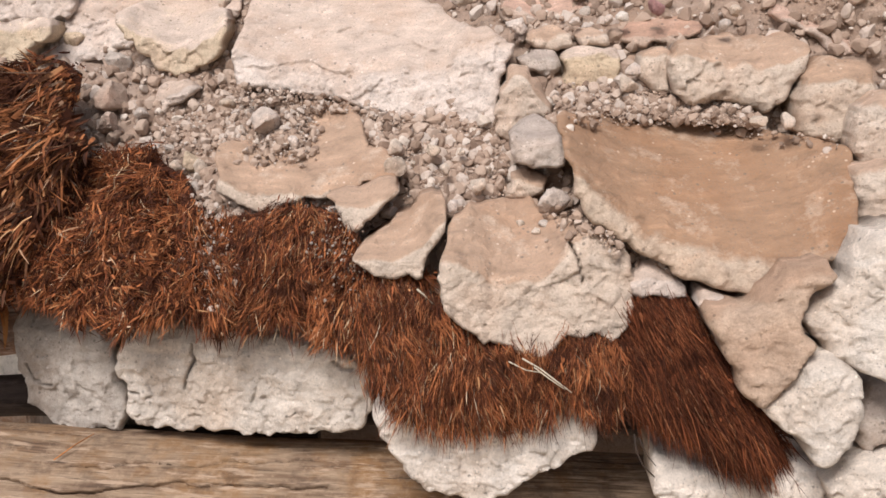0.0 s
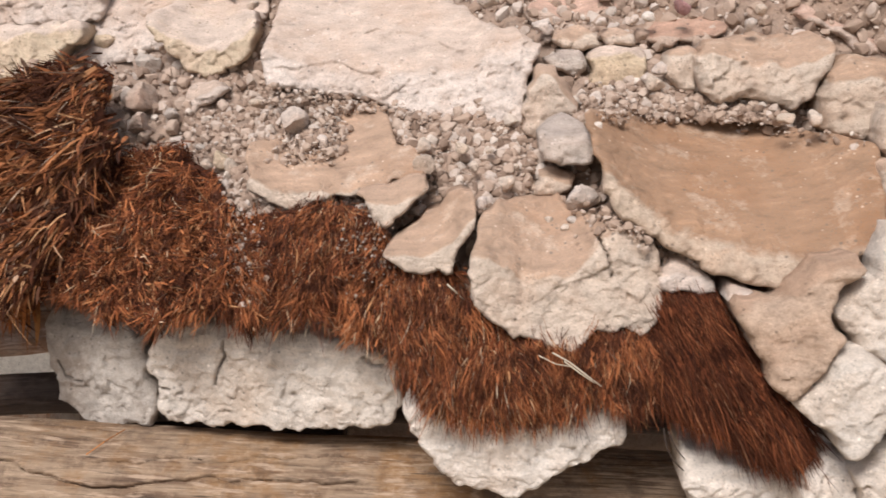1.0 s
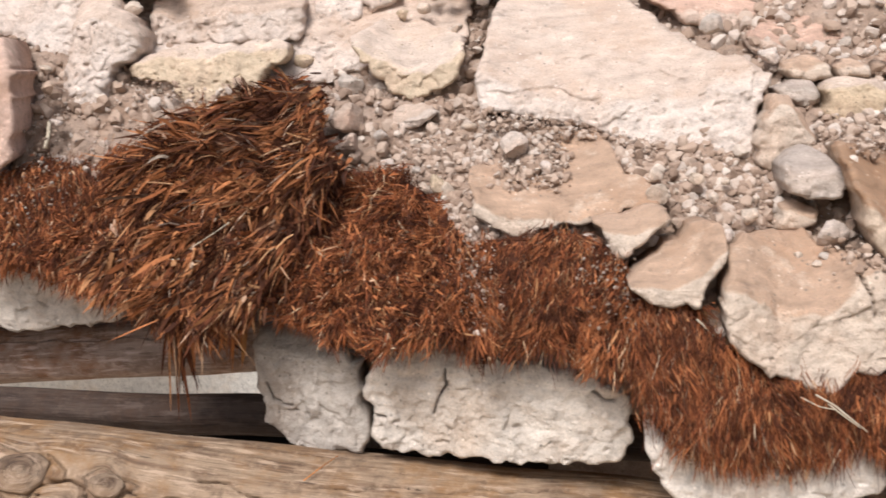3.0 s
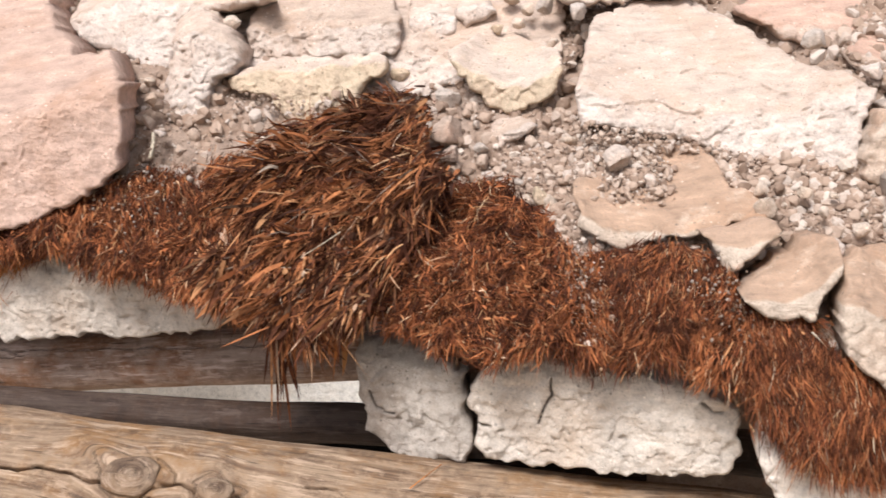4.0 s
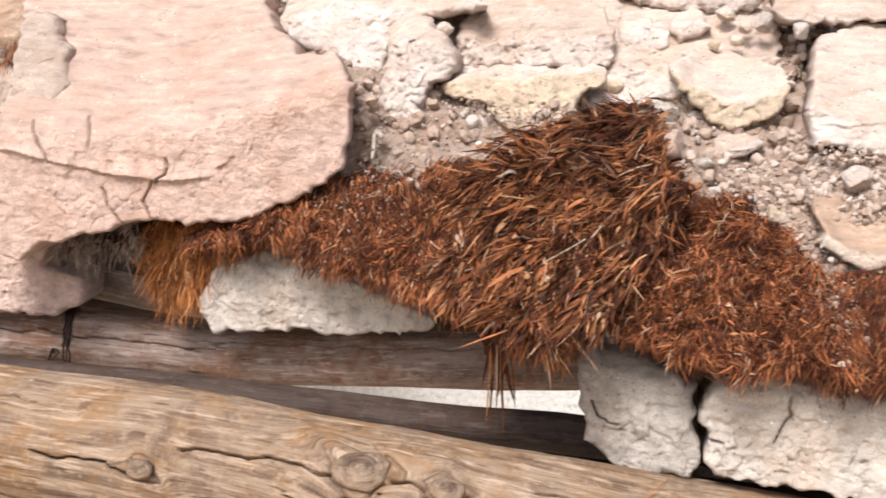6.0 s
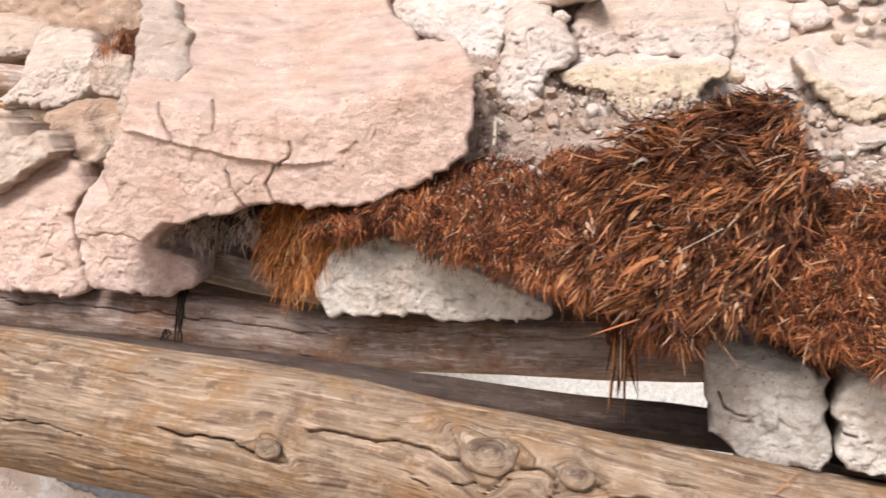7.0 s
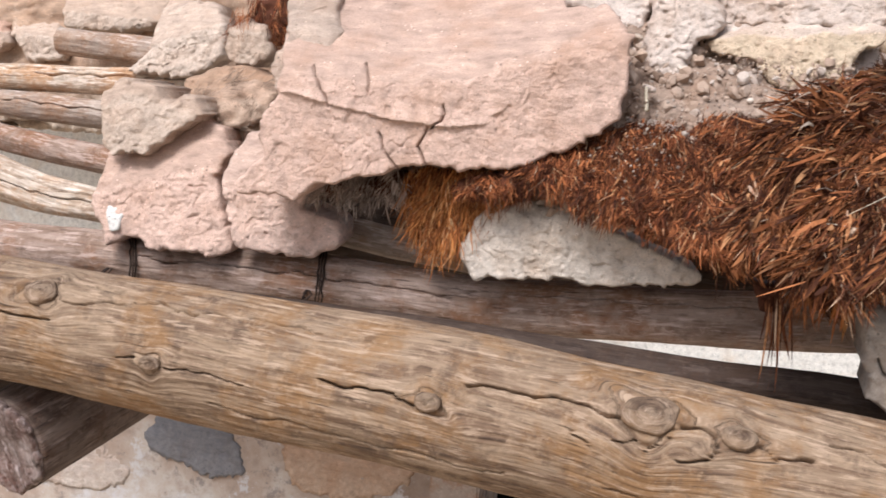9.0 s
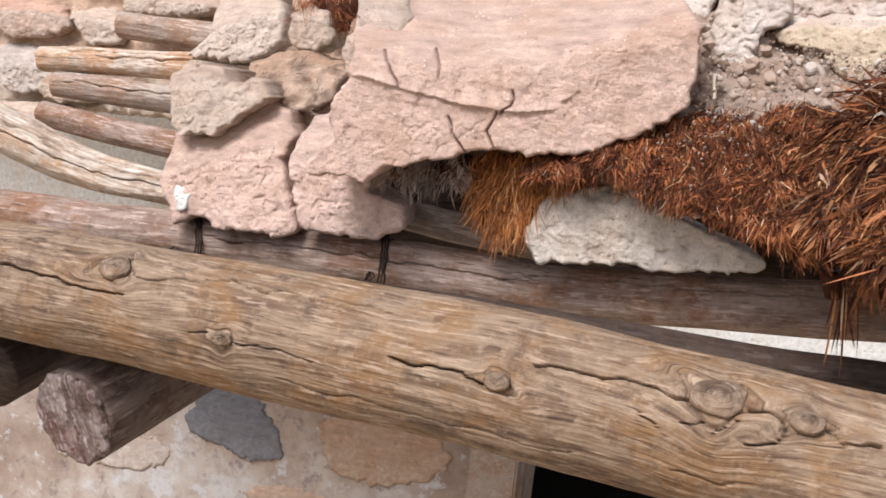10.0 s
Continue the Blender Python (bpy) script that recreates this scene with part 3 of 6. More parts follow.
def box(name, lo, hi, mat, label="", kind="", parent=None, bevel=0.01):
    bm = bmesh.new()
    bmesh.ops.create_cube(bm, size=1.0)
    size = [b - a for a, b in zip(lo, hi)]
    mid = [(a + b) / 2 for a, b in zip(lo, hi)]
    for v in bm.verts:
        v.co = Vector([v.co[k] * size[k] for k in range(3)])
    bmesh.ops.bevel(bm, geom=bm.edges[:], offset=bevel, segments=2, affect="EDGES")
    me = bpy.data.meshes.new(name)
    bm.to_mesh(me)
    bm.free()
    me.materials.append(mat)
    ob = new(name, me)
    ob.location = mid
    ob.parent = parent
    return tagged(ob, label, kind=kind)


def straw(label, pts, r, mat):
    """A thin dry stalk bent along a few points."""
    P = [Vector(p) for p in pts]
    verts, faces = [], []
    for i, p in enumerate(P):
        d = (P[min(i + 1, len(P) - 1)] - P[max(i - 1, 0)]).normalized()
        a = d.orthogonal().normalized()
        c = d.cross(a)
        for k in range(6):
            verts.append(p - P[0] + (a * math.cos(k * 1.047) + c * math.sin(k * 1.047)) * r * (1 - 0.5 * i / len(P)))
    for i in range(len(P) - 1):
        for k in range(6):
            j = (k + 1) % 6
            faces.append((6 * i + k, 6 * i + j, 6 * i + 6 + j, 6 * i + 6 + k))
    faces += [tuple(reversed(range(6))), tuple(range(6 * len(P) - 6, 6 * len(P)))]
    ob = new("straw", mesh_of("straw", verts, faces, mat, True, [("tuft", "FLOAT", np.full(len(verts), 0.5))]))
    ob.location = P[0]
    return tagged(ob, label, "straw", "loose straws")


# ---- the large structure ----
GROUND = -0.5
bm = bmesh.new()
bmesh.ops.create_grid(bm, x_segments=60, y_segments=60, size=400)
for v in bm.verts:
    v.co = Vector((v.co.x, v.co.y, 0.02 * noise.noise(v.co * 0.3)))
me = bpy.data.meshes.new("ground")
bm.to_mesh(me)
bm.free()
me.materials.append(EARTH)
ground = new("ground", me)
ground.location = (0, 0, GROUND)
tagged(ground, "bare dusty tan earth round the hut", "ground", "", "structure")


def back_wall():
    """The inner wall of the hut with a doorway right through it."""
    y0, y1 = 4.0, 4.35
    door_l, door_r, door_top = -1.62, -0.45, 1.18
    for k, (x0, x1, z0, z1) in enumerate(((-5.5, door_l, GROUND, 1.18), (door_r, 2.5, GROUND, 1.18))):
        w = box("wall_back", (x0, y0, z0), (x1, y1, z1), PLASTER, "old brown plaster wall with worn patches", "structure")
        tagged(w, category="wall")
    # white backdrop, added so the gap between the poles reads as bright daylight
    up = box("wall_upper", (-5.5, y0 - 0.002, 1.182), (2.5, y1, 2.3), LIME, "white backdrop wall added to make the pole gap bright", "structure")
    tagged(up, category="wall")
    # a room added behind the doorway, its darkness painted as near-black colour
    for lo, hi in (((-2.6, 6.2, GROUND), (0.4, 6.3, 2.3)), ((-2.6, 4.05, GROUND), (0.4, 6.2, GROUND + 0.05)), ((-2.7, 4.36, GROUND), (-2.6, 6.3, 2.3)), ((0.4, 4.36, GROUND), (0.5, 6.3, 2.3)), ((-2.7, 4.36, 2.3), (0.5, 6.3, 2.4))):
        r = box("wall_room", lo, hi, ROOM_BLACK, "wall of the inner room, its gloom painted near-black", "structure")
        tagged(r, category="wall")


back_wall()


def wall_stone(label, at, size, mat, seed, rough=1.0, out=None):
    rng = np.random.default_rng(seed)
    n = 11
    out = out or [(math.cos(k * 6.283 / n) * size[0] * rng.uniform(0.8, 1.15), math.sin(k * 6.283 / n) * size[1] * rng.uniform(0.8, 1.15)) for k in range(n)]
    v, f, c = lump(out, 0, 0, 0.03, 0.05, rough, 0.05, 0.012, 0.010, (), 0.012)
    ob = new("wall_stone", mesh_of("wall_stone", v, f, mat, True, [("crust", "FLOAT", c)]))
    ob.location = at
    tagged(ob, label, "stone", "stones set in the back wall")


def roof_bed():
    """The packed earth that carries the broken slabs."""
    def depth(x, z):
        z = z - 2.4
        x = max(x, -1.75)
        return 1.471 - 0.246 * x + 1.139 * z - 0.022 * x * x - 0.512 * x * z + 0.463 * z * z + 0.054 * x ** 3 - 0.882 * x * x * z - 1.377 * x * z * z + 0.065 - 0.015 * min(1.0, max(0.0, z / 0.1)) + 0.3 * max(0.0, x - 0.25) + 0.35 * max(0.0, -1.1 - x)

    nx, nz = 420, 110
    verts, faces = [], []
    for layer in (0, 1):
        for i in range(nx + 1):
            x = -1.62 + 2.6 * i / nx
            low = 2.24
            for j in range(nz + 1):
                z = low + (2.86 - low) * j / nz
                y = depth(x, z) + 0.022 * noise.fractal(Vector((x * 20, z * 20, 3)), 0.8, 2, 6)
                verts.append((x, y + 0.12 * layer, z + 0.03 * layer))
    n = (nx + 1) * (nz + 1)
    for i in range(nx):
        for j in range(nz):
            a = i * (nz + 1) + j
            q = (a, a + nz + 1, a + nz + 2, a + 1)
            faces.append(q)
            faces.append(tuple(n + k for k in reversed(q)))
    for i in range(nx):
        for j in (0, nz):
            a, c = i * (nz + 1) + j, (i + 1) * (nz + 1) + j
            faces.append((a, a + n, c + n, c) if j == 0 else (a, c, c + n, a + n))
    for j in range(nz):
        for i in (0, nx):
            a = i * (nz + 1) + j
            faces.append((a, a + 1, a + 1 + n, a + n) if i == 0 else (a, a + n, a + 1 + n, a + 1))
    ob = new("roof_earth", mesh_of("roof_earth", verts, faces, GRAVEL, True, [("crust", "FLOAT", np.full(len(verts), 0.5))]))
    tagged(ob, "packed brown earth layer of the sloping roof", "roof", "", "structure")
    rng = np.random.default_rng(77)
    out_v, out_f, k = [], [], 0
    for q in rng.integers(0, n, 30000):
        r = min(0.0018 * rng.pareto(1.4) + 0.0014, 0.016)
        rv, rf = (ROCKS_FINE if r > 0.006 else ROCKS)[rng.integers(0, 8)]
        v = (rv * r) @ turn(rng).T + np.array(verts[q]) + np.array((rng.normal(0, 0.003), -0.3 * r, rng.normal(0, 0.003)))
        out_v.append(v)
        out_f += [tuple(i + k for i in f) for f in rf]
        k += len(v)
    tagged(part("stones", mesh_of("stones", np.vstack(out_v), out_f, PEBBLES, False), ob, "loose small stones"), kind="stuff")


roof_bed()

# ---- timber ----
BEAM_LINE = [(-2.75, 1.56, 1.93), (-2.2, 1.53, 1.943), (-1.36, 1.48, 1.938), (-0.8, 1.462, 1.910), (-0.4, 1.455, 1.888), (0.2, 1.45, 1.866), (0.75, 1.44, 1.84)]
BEAM_R = [0.108, 0.112, 0.121, 0.120, 0.116, 0.111, 0.105]
KNOTS = ((0.746, 45, 0.026), (0.985, 3, 0.015), (1.467, 16, 0.018), (1.798, 42, 0.034), (1.924, 39, 0.02))
beam = log("eave_beam", "thick weathered brown eave log with knots and long splits", BEAM_LINE, BEAM_R, BEAM, knots=KNOTS,
    splits=((0.0040, [(0.509, 28), (0.635, 26), (0.7, 21), (0.782, 23)]),
            (0.0022, [(0.79, 28), (0.797, 41), (0.878, 46), (0.983, 53), (1.173, 55), (1.275, 54)]),
            (0.0022, [(0.928, 2), (0.961, 3)]),
            (0.0026, [(1.016, 2), (1.09, 2), (1.163, 0)]),
            (0.0030, [(1.298, 17), (1.384, 15), (1.46, 12)]),
            (0.0026, [(1.481, 12), (1.494, 4)]),
            (0.0032, [(1.525, 37), (1.619, 38), (1.678, 39), (1.738, 37), (1.773, 37)]),
            (0.0030, [(1.806, 65), (1.836, 50), (1.846, 37)]),
            (0.0036, [(1.846, 37), (1.872, 41), (1.894, 37), (1.902, 28), (1.89, 20), (1.849, 13), (1.839, 6)]),
            (0.0024, [(1.714, 14), (1.738, 9), (1.763, -2)]),
            (0.0020, [(1.756, 20), (1.786, 23)]),
            (0.0022, [(1.801, 16), (1.832, 27), (1.846, 37)]),
            (0.0030, [(1.956, 39), (1.982, 33), (2.031, 32)]),
            (0.0024, [(1.755, -19), (1.816, -18), (1.845, -15)]),
            (0.0024, [(1.69, 19), (1.697, 16), (1.714, 14)]),
            (0.0024, [(2.21, 54), (2.365, 62), (2.57, 72)]), (0.0024, [(2.05, 52), (2.218, 34), (2.37, 46), (2.6, 48)]), (0.0018, [(0.45, 55), (0.9, 60)]), (0.0018, [(1.1, -25), (1.6, -28)])),
    rough=1.2, ring=330, step=0.0048)
KNOTWOOD = wood("knot_wood", (0.045, 0.028, 0.019), (0.115, 0.072, 0.046), (0.20, 0.14, 0.095), (0.15, 0.08, 0.035))


def beam_knot(u, a, r, seed):
    """A rough dark knot in the face of the eave log."""
    xs = [p[0] for p in BEAM_LINE]
    x = BEAM_LINE[0][0] + u
    y, z, rad = (np.interp(x, xs, v) for v in ([p[1] for p in BEAM_LINE], [p[2] for p in BEAM_LINE], BEAM_R))
    rng = np.random.default_rng(seed)
    out = [(1.35 * r * math.cos(k * 0.5236) * rng.uniform(0.8, 1.1), r * math.sin(k * 0.5236) * rng.uniform(0.8, 1.1)) for k in range(12)]
    v, f, c = lump(out, 0, 0, 0.0, 0.02, 0.8, 0.02, 0.008, 0.0016, (), 0.0012)
    rings = np.c_[np.arctan2(v[:, 2], v[:, 0] / 1.35) * 0.03 + seed, np.hypot(v[:, 0] / 1.35, v[:, 2]) * 1.6, v[:, 1]]
    k = part("knot", mesh_of("knot", v, f, KNOTWOOD, True, [("grain", "FLOAT_VECTOR", rings)]), beam, "dark ringed knot")
    a = radians(a)
    k.matrix_world = Matrix.Translation((x, y - (rad + 0.013) * math.cos(a), z + (rad + 0.013) * math.sin(a))) @ Matrix.Rotation(-a, 4, "X")
    k.matrix_parent_inverse = Matrix.Translation(-beam.location)


for n_knot, (ku, ka, kr) in enumerate(KNOTS):
    beam_knot(ku, ka, kr, n_knot)
log("roof_pole", "grey-brown weathered round pole under the thatch",
    [(-2.9, 1.80, 2.005), (-2.3, 1.80, 2.015), (-1.7, 1.81, 2.032), (-1.33, 1.80, 2.033), (-0.96, 1.79, 2.064), (-0.55, 1.77, 2.11)], [0.056, 0.056, 0.056, 0.055, 0.051, 0.05], POLEWOOD,
    splits=((0.002, [(0.9, 20), (1.6, 25)]), (0.002, [(1.5, 40), (2.2, 36)])), rough=0.8, ring=96, group="roof poles")
# the shade behind the eave log is in this pole's dark colour
log("roof_pole", "round pole behind the eave log, coloured dark for soot and shade",
    [(-2.7, 1.69, 1.96), (-1.6, 1.69, 1.985), (-1.3, 1.68, 1.990), (-1.09, 1.67, 1.990), (-0.85, 1.67, 1.988), (-0.69, 1.67, 1.996), (-0.2, 1.64, 2.0), (0.6, 1.60, 1.99)], [0.034, 0.034, 0.034, 0.034, 0.034, 0.034, 0.04, 0.05], SHADEDWOOD, rough=0.7, group="roof poles")
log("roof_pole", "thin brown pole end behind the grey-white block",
    [(-0.73, 1.61, 1.944), (-0.2, 1.59, 1.955)], [0.017, 0.02], SHADEDWOOD, rough=0.6, group="roof poles")
log("roof_pole", "thin grey pole behind the thatch fringe",
    [(-1.85, 1.92, 2.15), (-1.5, 1.90, 2.115), (-1.1, 1.90, 2.09)], [0.032, 0.032, 0.03], GREYWOOD, rough=0.6, group="roof poles")
log("roof_pole", "short pale grey pole end in the rubble",
    [(-2.676, 2.47, 2.463), (-2.3, 2.47, 2.45)], [0.036, 0.04], GREYWOOD, rough=0.8, group="roof poles")
log("roof_pole", "pale weathered pole with bluish grey streaks",
    [(-2.91, 2.45, 2.343), (-2.6, 2.44, 2.360), (-2.1, 2.42, 2.385)], [0.036, 0.038, 0.038], PALEWOOD, splits=((0.004, [(0.2, 25), (0.9, 22)]), (0.003, [(0.1, 50), (0.8, 46)])), rough=1.0, group="roof poles")
log("roof_pole", "bluish grey weathered pole beneath the pale one",
    [(-2.84, 2.42, 2.278), (-2.6, 2.42, 2.276), (-2.2, 2.41, 2.272)], [0.035, 0.037, 0.036], GREYWOOD, splits=((0.003, [(0.05, 25), (0.5, 22)]),), rough=0.9, group="roof poles")
log("roof_pole", "brown pole lying under the pale pole",
    [(-2.83, 2.35, 2.196), (-2.6, 2.33, 2.176), (-2.2, 2.30, 2.150)], [0.034, 0.038, 0.036], POLEWOOD, rough=0.8, group="roof poles")
log("roof_pole", "curved pale timber bending under the pink lump",
    [(-3.1, 2.22, 2.255), (-2.922, 2.2, 2.181), (-2.78, 2.2, 2.138), (-2.657, 2.2, 2.100), (-2.521, 2.19, 2.073), (-2.358, 2.18, 2.066), (-2.0, 2.14, 2.06)], [0.058, 0.060, 0.060, 0.056, 0.048, 0.042, 0.04], PALEWOOD,
    splits=((0.004, [(0.1, 30), (0.5, 45), (0.9, 35)]), (0.003, [(0.2, 10), (1.0, 15)])), rough=1.2, group="roof poles")
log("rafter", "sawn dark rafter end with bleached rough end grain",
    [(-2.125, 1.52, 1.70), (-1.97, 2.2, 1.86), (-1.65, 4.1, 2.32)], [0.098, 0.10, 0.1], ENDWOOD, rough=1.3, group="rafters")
ENDGRAIN = wood("end_grain", (0.034, 0.020, 0.016), (0.105, 0.068, 0.056), (0.24, 0.19, 0.17), (0.12, 0.055, 0.042), 0.35)
EV, EF, EC = lump([(0.098 * math.cos(k * 0.5236), 0.098 * math.sin(k * 0.5236)) for k in range(12)], 0, -0.228, -0.235, -0.235, 1.1, 0.03, 0.02, 0.0026)
end_grain = part("end_grain", mesh_of("end_grain", EV, EF, ENDGRAIN, True, [("grain", "FLOAT_VECTOR", np.c_[EV[:, 2] * 1.5, EV[:, 0] + 0.3 * EV[:, 2], EV[:, 1]])]), bpy.data.objects["rafter"], "bleached fibrous end grain")
end_grain.location = (-0.004, -0.018, -0.004)
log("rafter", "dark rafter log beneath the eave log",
    [(-2.40, 1.60, 1.722), (-2.30, 2.3, 1.88), (-2.15, 4.05, 2.32)], [0.085, 0.085, 0.085], SHADEDWOOD, rough=1.0, group="rafters")

# filler pole, added to stop the bright wall showing through the thatch
log("roof_pole", "added dark pole behind the thatch that blocks the bright gap",
    [(-2.1, 1.99, 2.11), (-1.2, 1.97, 2.135), (-0.3, 1.93, 2.16)], [0.08, 0.085, 0.085], SHADEDWOOD, rough=0.6, group="roof poles")
END = lump([(-0.95, -0.16), (-0.4, -0.15), (0.1, -0.14), (0.62, -0.12), (1.22, 0.02), (1.20, 0.75), (-0.95, 0.75)], 0, 0.0, 0.05, 0.1, 3.0, 0.3, 0.03, 0.009)
wall_end = new("wall_end", mesh_of("wall_end", END[0], END[1], TAN, True, [("crust", "FLOAT", END[2])]))
wall_end.location = (-2.9, 2.73, 2.33)
tagged(wall_end, "crumbling tan rubble and mud end wall above the poles", "wall", "", "structure")
# unseen slab, added only to keep sun and sky off the back wall
deck = box("roof_deck", (-5.5, 2.75, 3.0), (-1.75, 4.4, 3.1), GRAVEL, "added unseen slab that shades the left of the back wall", "structure", bevel=0.02)
tagged(deck, category="roof")

# filler box, added to block the bright leak behind and below the bricks
core = box("roof_core", (-0.57, 1.62, 1.90), (0.75, 1.80, 2.26), GRAVEL, "added earth-coloured filler that blocks light behind the mud bricks", "structure", bevel=0.02)
tagged(core, category="roof")
box("door_post", (-1.84, 3.90, GROUND), (-1.63, 4.04, 1.2), GREYWOOD, "grey weathered timber door post", "structure")

wall_stone("dark slate stone bedded in the plaster wall", (-2.95, 3.985, 0.78), (0.26, 0.17), SLATE, 4,
           out=[(-0.25, -0.03), (-0.13, 0.15), (0.10, 0.14), (0.21, 0.0), (0.25, -0.13), (0.08, -0.17), (-0.10, -0.12), (-0.22, -0.10)])
wall_stone("brown stone patch bedded in the plaster wall", (-2.25, 3.99, 0.80), (0.30, 0.20), BROWN, 5)
wall_stone("greyish plaster patch on the wall", (-3.6, 3.99, 0.55), (0.35, 0.14), GREY, 6)
wall_stone("brown stone bedded in the plaster wall", (-2.6, 3.99, 0.42), (0.32, 0.13), BROWN, 8)
wall_stone("pale plaster patch on the wall", (-3.3, 3.99, 1.05), (0.22, 0.10), CREAM, 7)


def cord(label, x, y, z, r, seed, tail):
    """Old cord wound round a pole, with loose ends."""
    rng = np.random.default_rng(seed)
    curve = bpy.data.curves.new("cord", "CURVE")
    curve.dimensions, curve.bevel_depth, curve.bevel_resolution = "3D", 0.0019, 2
    for k in range(3):
        sp = curve.splines.new("POLY")
        sp.points.add(40)
        for i, p in enumerate(sp.points):
            a = 6.283 * i / 40
            p.co = (x + 0.006 * k + 0.03 * math.cos(a) * tail + rng.normal(0, 0.001), y - math.cos(a) * (r + 0.003), z + math.sin(a) * (r + 0.003), 1)
    for k in range(3):
        sp = curve.splines.new("POLY")
        sp.points.add(8)
        q = Vector((x + rng.normal(0, 0.006), y - r - 0.004, z - 0.01))
        for p in sp.points:
            p.co = (*q, 1)
            q = q + Vector((rng.normal(-0.004 * tail, 0.004), rng.normal(-0.002, 0.003), -0.007))
    curve.materials.append(CORD)
    me = bpy.data.meshes.new_from_object(new("cord_curve", curve))
    bpy.data.objects.remove(bpy.data.objects["cord_curve"])
    ob = new("cord", me)
    tagged(ob, label, "cord", "cords tying the roof poles")


cord("dark frayed cord tied round the grey pole", -1.635, 1.81, 2.036, 0.056, 1, 0.6)
cord("dark frayed cord tied round the grey pole", -2.06, 1.805, 2.024, 0.057, 2, 1.5)

# ---- broken roof: slabs, thatch, gravel, loose stones ----
slab('mud_slab', 'large smooth tan mud slab lying tilted on the broken roof', (0.316, 1.285, 2.328), -0.42, -0.25, 0.1, 1.6,
     [(-0.163, 0.158), (-0.098, 0.147), (-0.034, 0.153), (0.026, 0.156), (0.094, 0.139), (0.144, 0.127), (0.182, 0.125), (0.223, 0.117), (0.213, 0.074), (0.196, 0.035), (0.180, 0.003), (0.149, -0.010), (0.112, -0.022), (0.093, -0.041), (0.074, -0.054), (0.041, -0.055), (0.001, -0.043), (-0.034, -0.029), (-0.075, -0.007), (-0.104, 0.013), (-0.132, 0.034), (-0.145, 0.059), (-0.149, 0.100), (-0.163, 0.132)],
     TANDARK, 0.9, 0.1, 0.02,
     soft=0.028, crease=[(-0.158, 0.101), (-0.125, 0.066), (-0.076, 0.028), (-0.021, 0.004), (0.033, -0.007), (0.086, -0.017), (0.137, -0.009), (0.191, 0.024)])
slab('mud_slab', 'cracked mud slab with a crumbling pale broken front', (0.084, 1.305, 2.298), 0.0, 0.1, 0.3, 1.3,
     [(-0.074, 0.056), (-0.049, 0.069), (-0.010, 0.071), (0.045, 0.070), (0.054, 0.050), (0.082, 0.051), (0.117, 0.047), (0.134, 0.031), (0.158, 0.012), (0.161, -0.033), (0.168, -0.051), (0.151, -0.081), (0.132, -0.092), (0.114, -0.079), (0.099, -0.086), (0.071, -0.091), (0.061, -0.106), (0.047, -0.117), (0.021, -0.108), (-0.015, -0.096), (-0.051, -0.078), (-0.076, -0.060), (-0.090, -0.035), (-0.087, 0.006), (-0.080, 0.035)],
     TAN, 1.2, 0.1, 0.012,
     cracks=[[(0.080, 0.028), (0.088, 0.013), (0.095, -0.019)]],
     ledges=[([(-0.015, -0.060), (0.022, -0.034), (0.065, -0.019), (0.101, 0.003), (0.144, -0.005)], 0.003)], crease=[(-0.088, 0.011), (-0.044, 0.003), (-0.022, -0.018), (0.007, -0.021), (0.040, -0.024), (0.062, -0.009), (0.072, 0.017), (0.094, 0.038), (0.123, 0.041), (0.164, 0.029)])
slab('mud_slab', 'small flat tan mud slab with a chipped edge', (-0.062, 1.335, 2.284), 0.0, 0.0, 0.15, 1.3,
     [(-0.057, 0.018), (-0.046, 0.032), (-0.010, 0.058), (0.028, 0.086), (0.063, 0.101), (0.066, 0.078), (0.063, 0.049), (0.053, 0.030), (0.042, 0.015), (0.037, -0.011), (-0.000, -0.010), (-0.030, -0.004), (-0.046, 0.005)],
     TAN, 0.8, 0.1, 0.012,
     crease=[(-0.057, 0.020), (-0.030, 0.004), (0.015, 0.007), (0.038, 0.033), (0.066, 0.084)])
slab('mud_slab', 'small tan mud slab fragment under gravel', (-0.111, 1.410, 2.337), 0.0, -0.15, 0.15, 1.35,
     [(-0.055, 0.033), (-0.027, 0.042), (0.013, 0.052), (0.046, 0.056), (0.051, 0.040), (0.034, 0.021), (0.008, 0.000), (-0.020, -0.014), (-0.031, 0.007)],
     TAN, 0.8, 0.1, 0.012,
     crease=[(-0.054, 0.030), (-0.027, 0.011), (-0.000, 0.008), (0.051, 0.044)])
slab('mud_slab', 'thin tan mud slab half buried in gravel', (-0.255, 1.490, 2.361), 0.0, -0.1, 0.15, 1.38,
     [(-0.079, 0.036), (-0.078, 0.063), (-0.054, 0.070), (-0.012, 0.060), (0.032, 0.058), (0.051, 0.073), (0.043, 0.100), (0.009, 0.115), (-0.006, 0.125), (0.057, 0.127), (0.107, 0.122), (0.132, 0.099), (0.145, 0.073), (0.187, 0.043), (0.191, 0.024), (0.139, 0.015), (0.086, -0.002), (0.049, -0.011), (0.016, -0.023), (-0.025, -0.020), (-0.058, -0.004), (-0.073, 0.014)],
     TAN, 0.8, 0.1, 0.012,
     crease=[(-0.081, 0.031), (-0.057, 0.012), (-0.016, -0.001), (0.041, 0.002), (0.090, 0.006), (0.140, 0.023), (0.191, 0.033)])
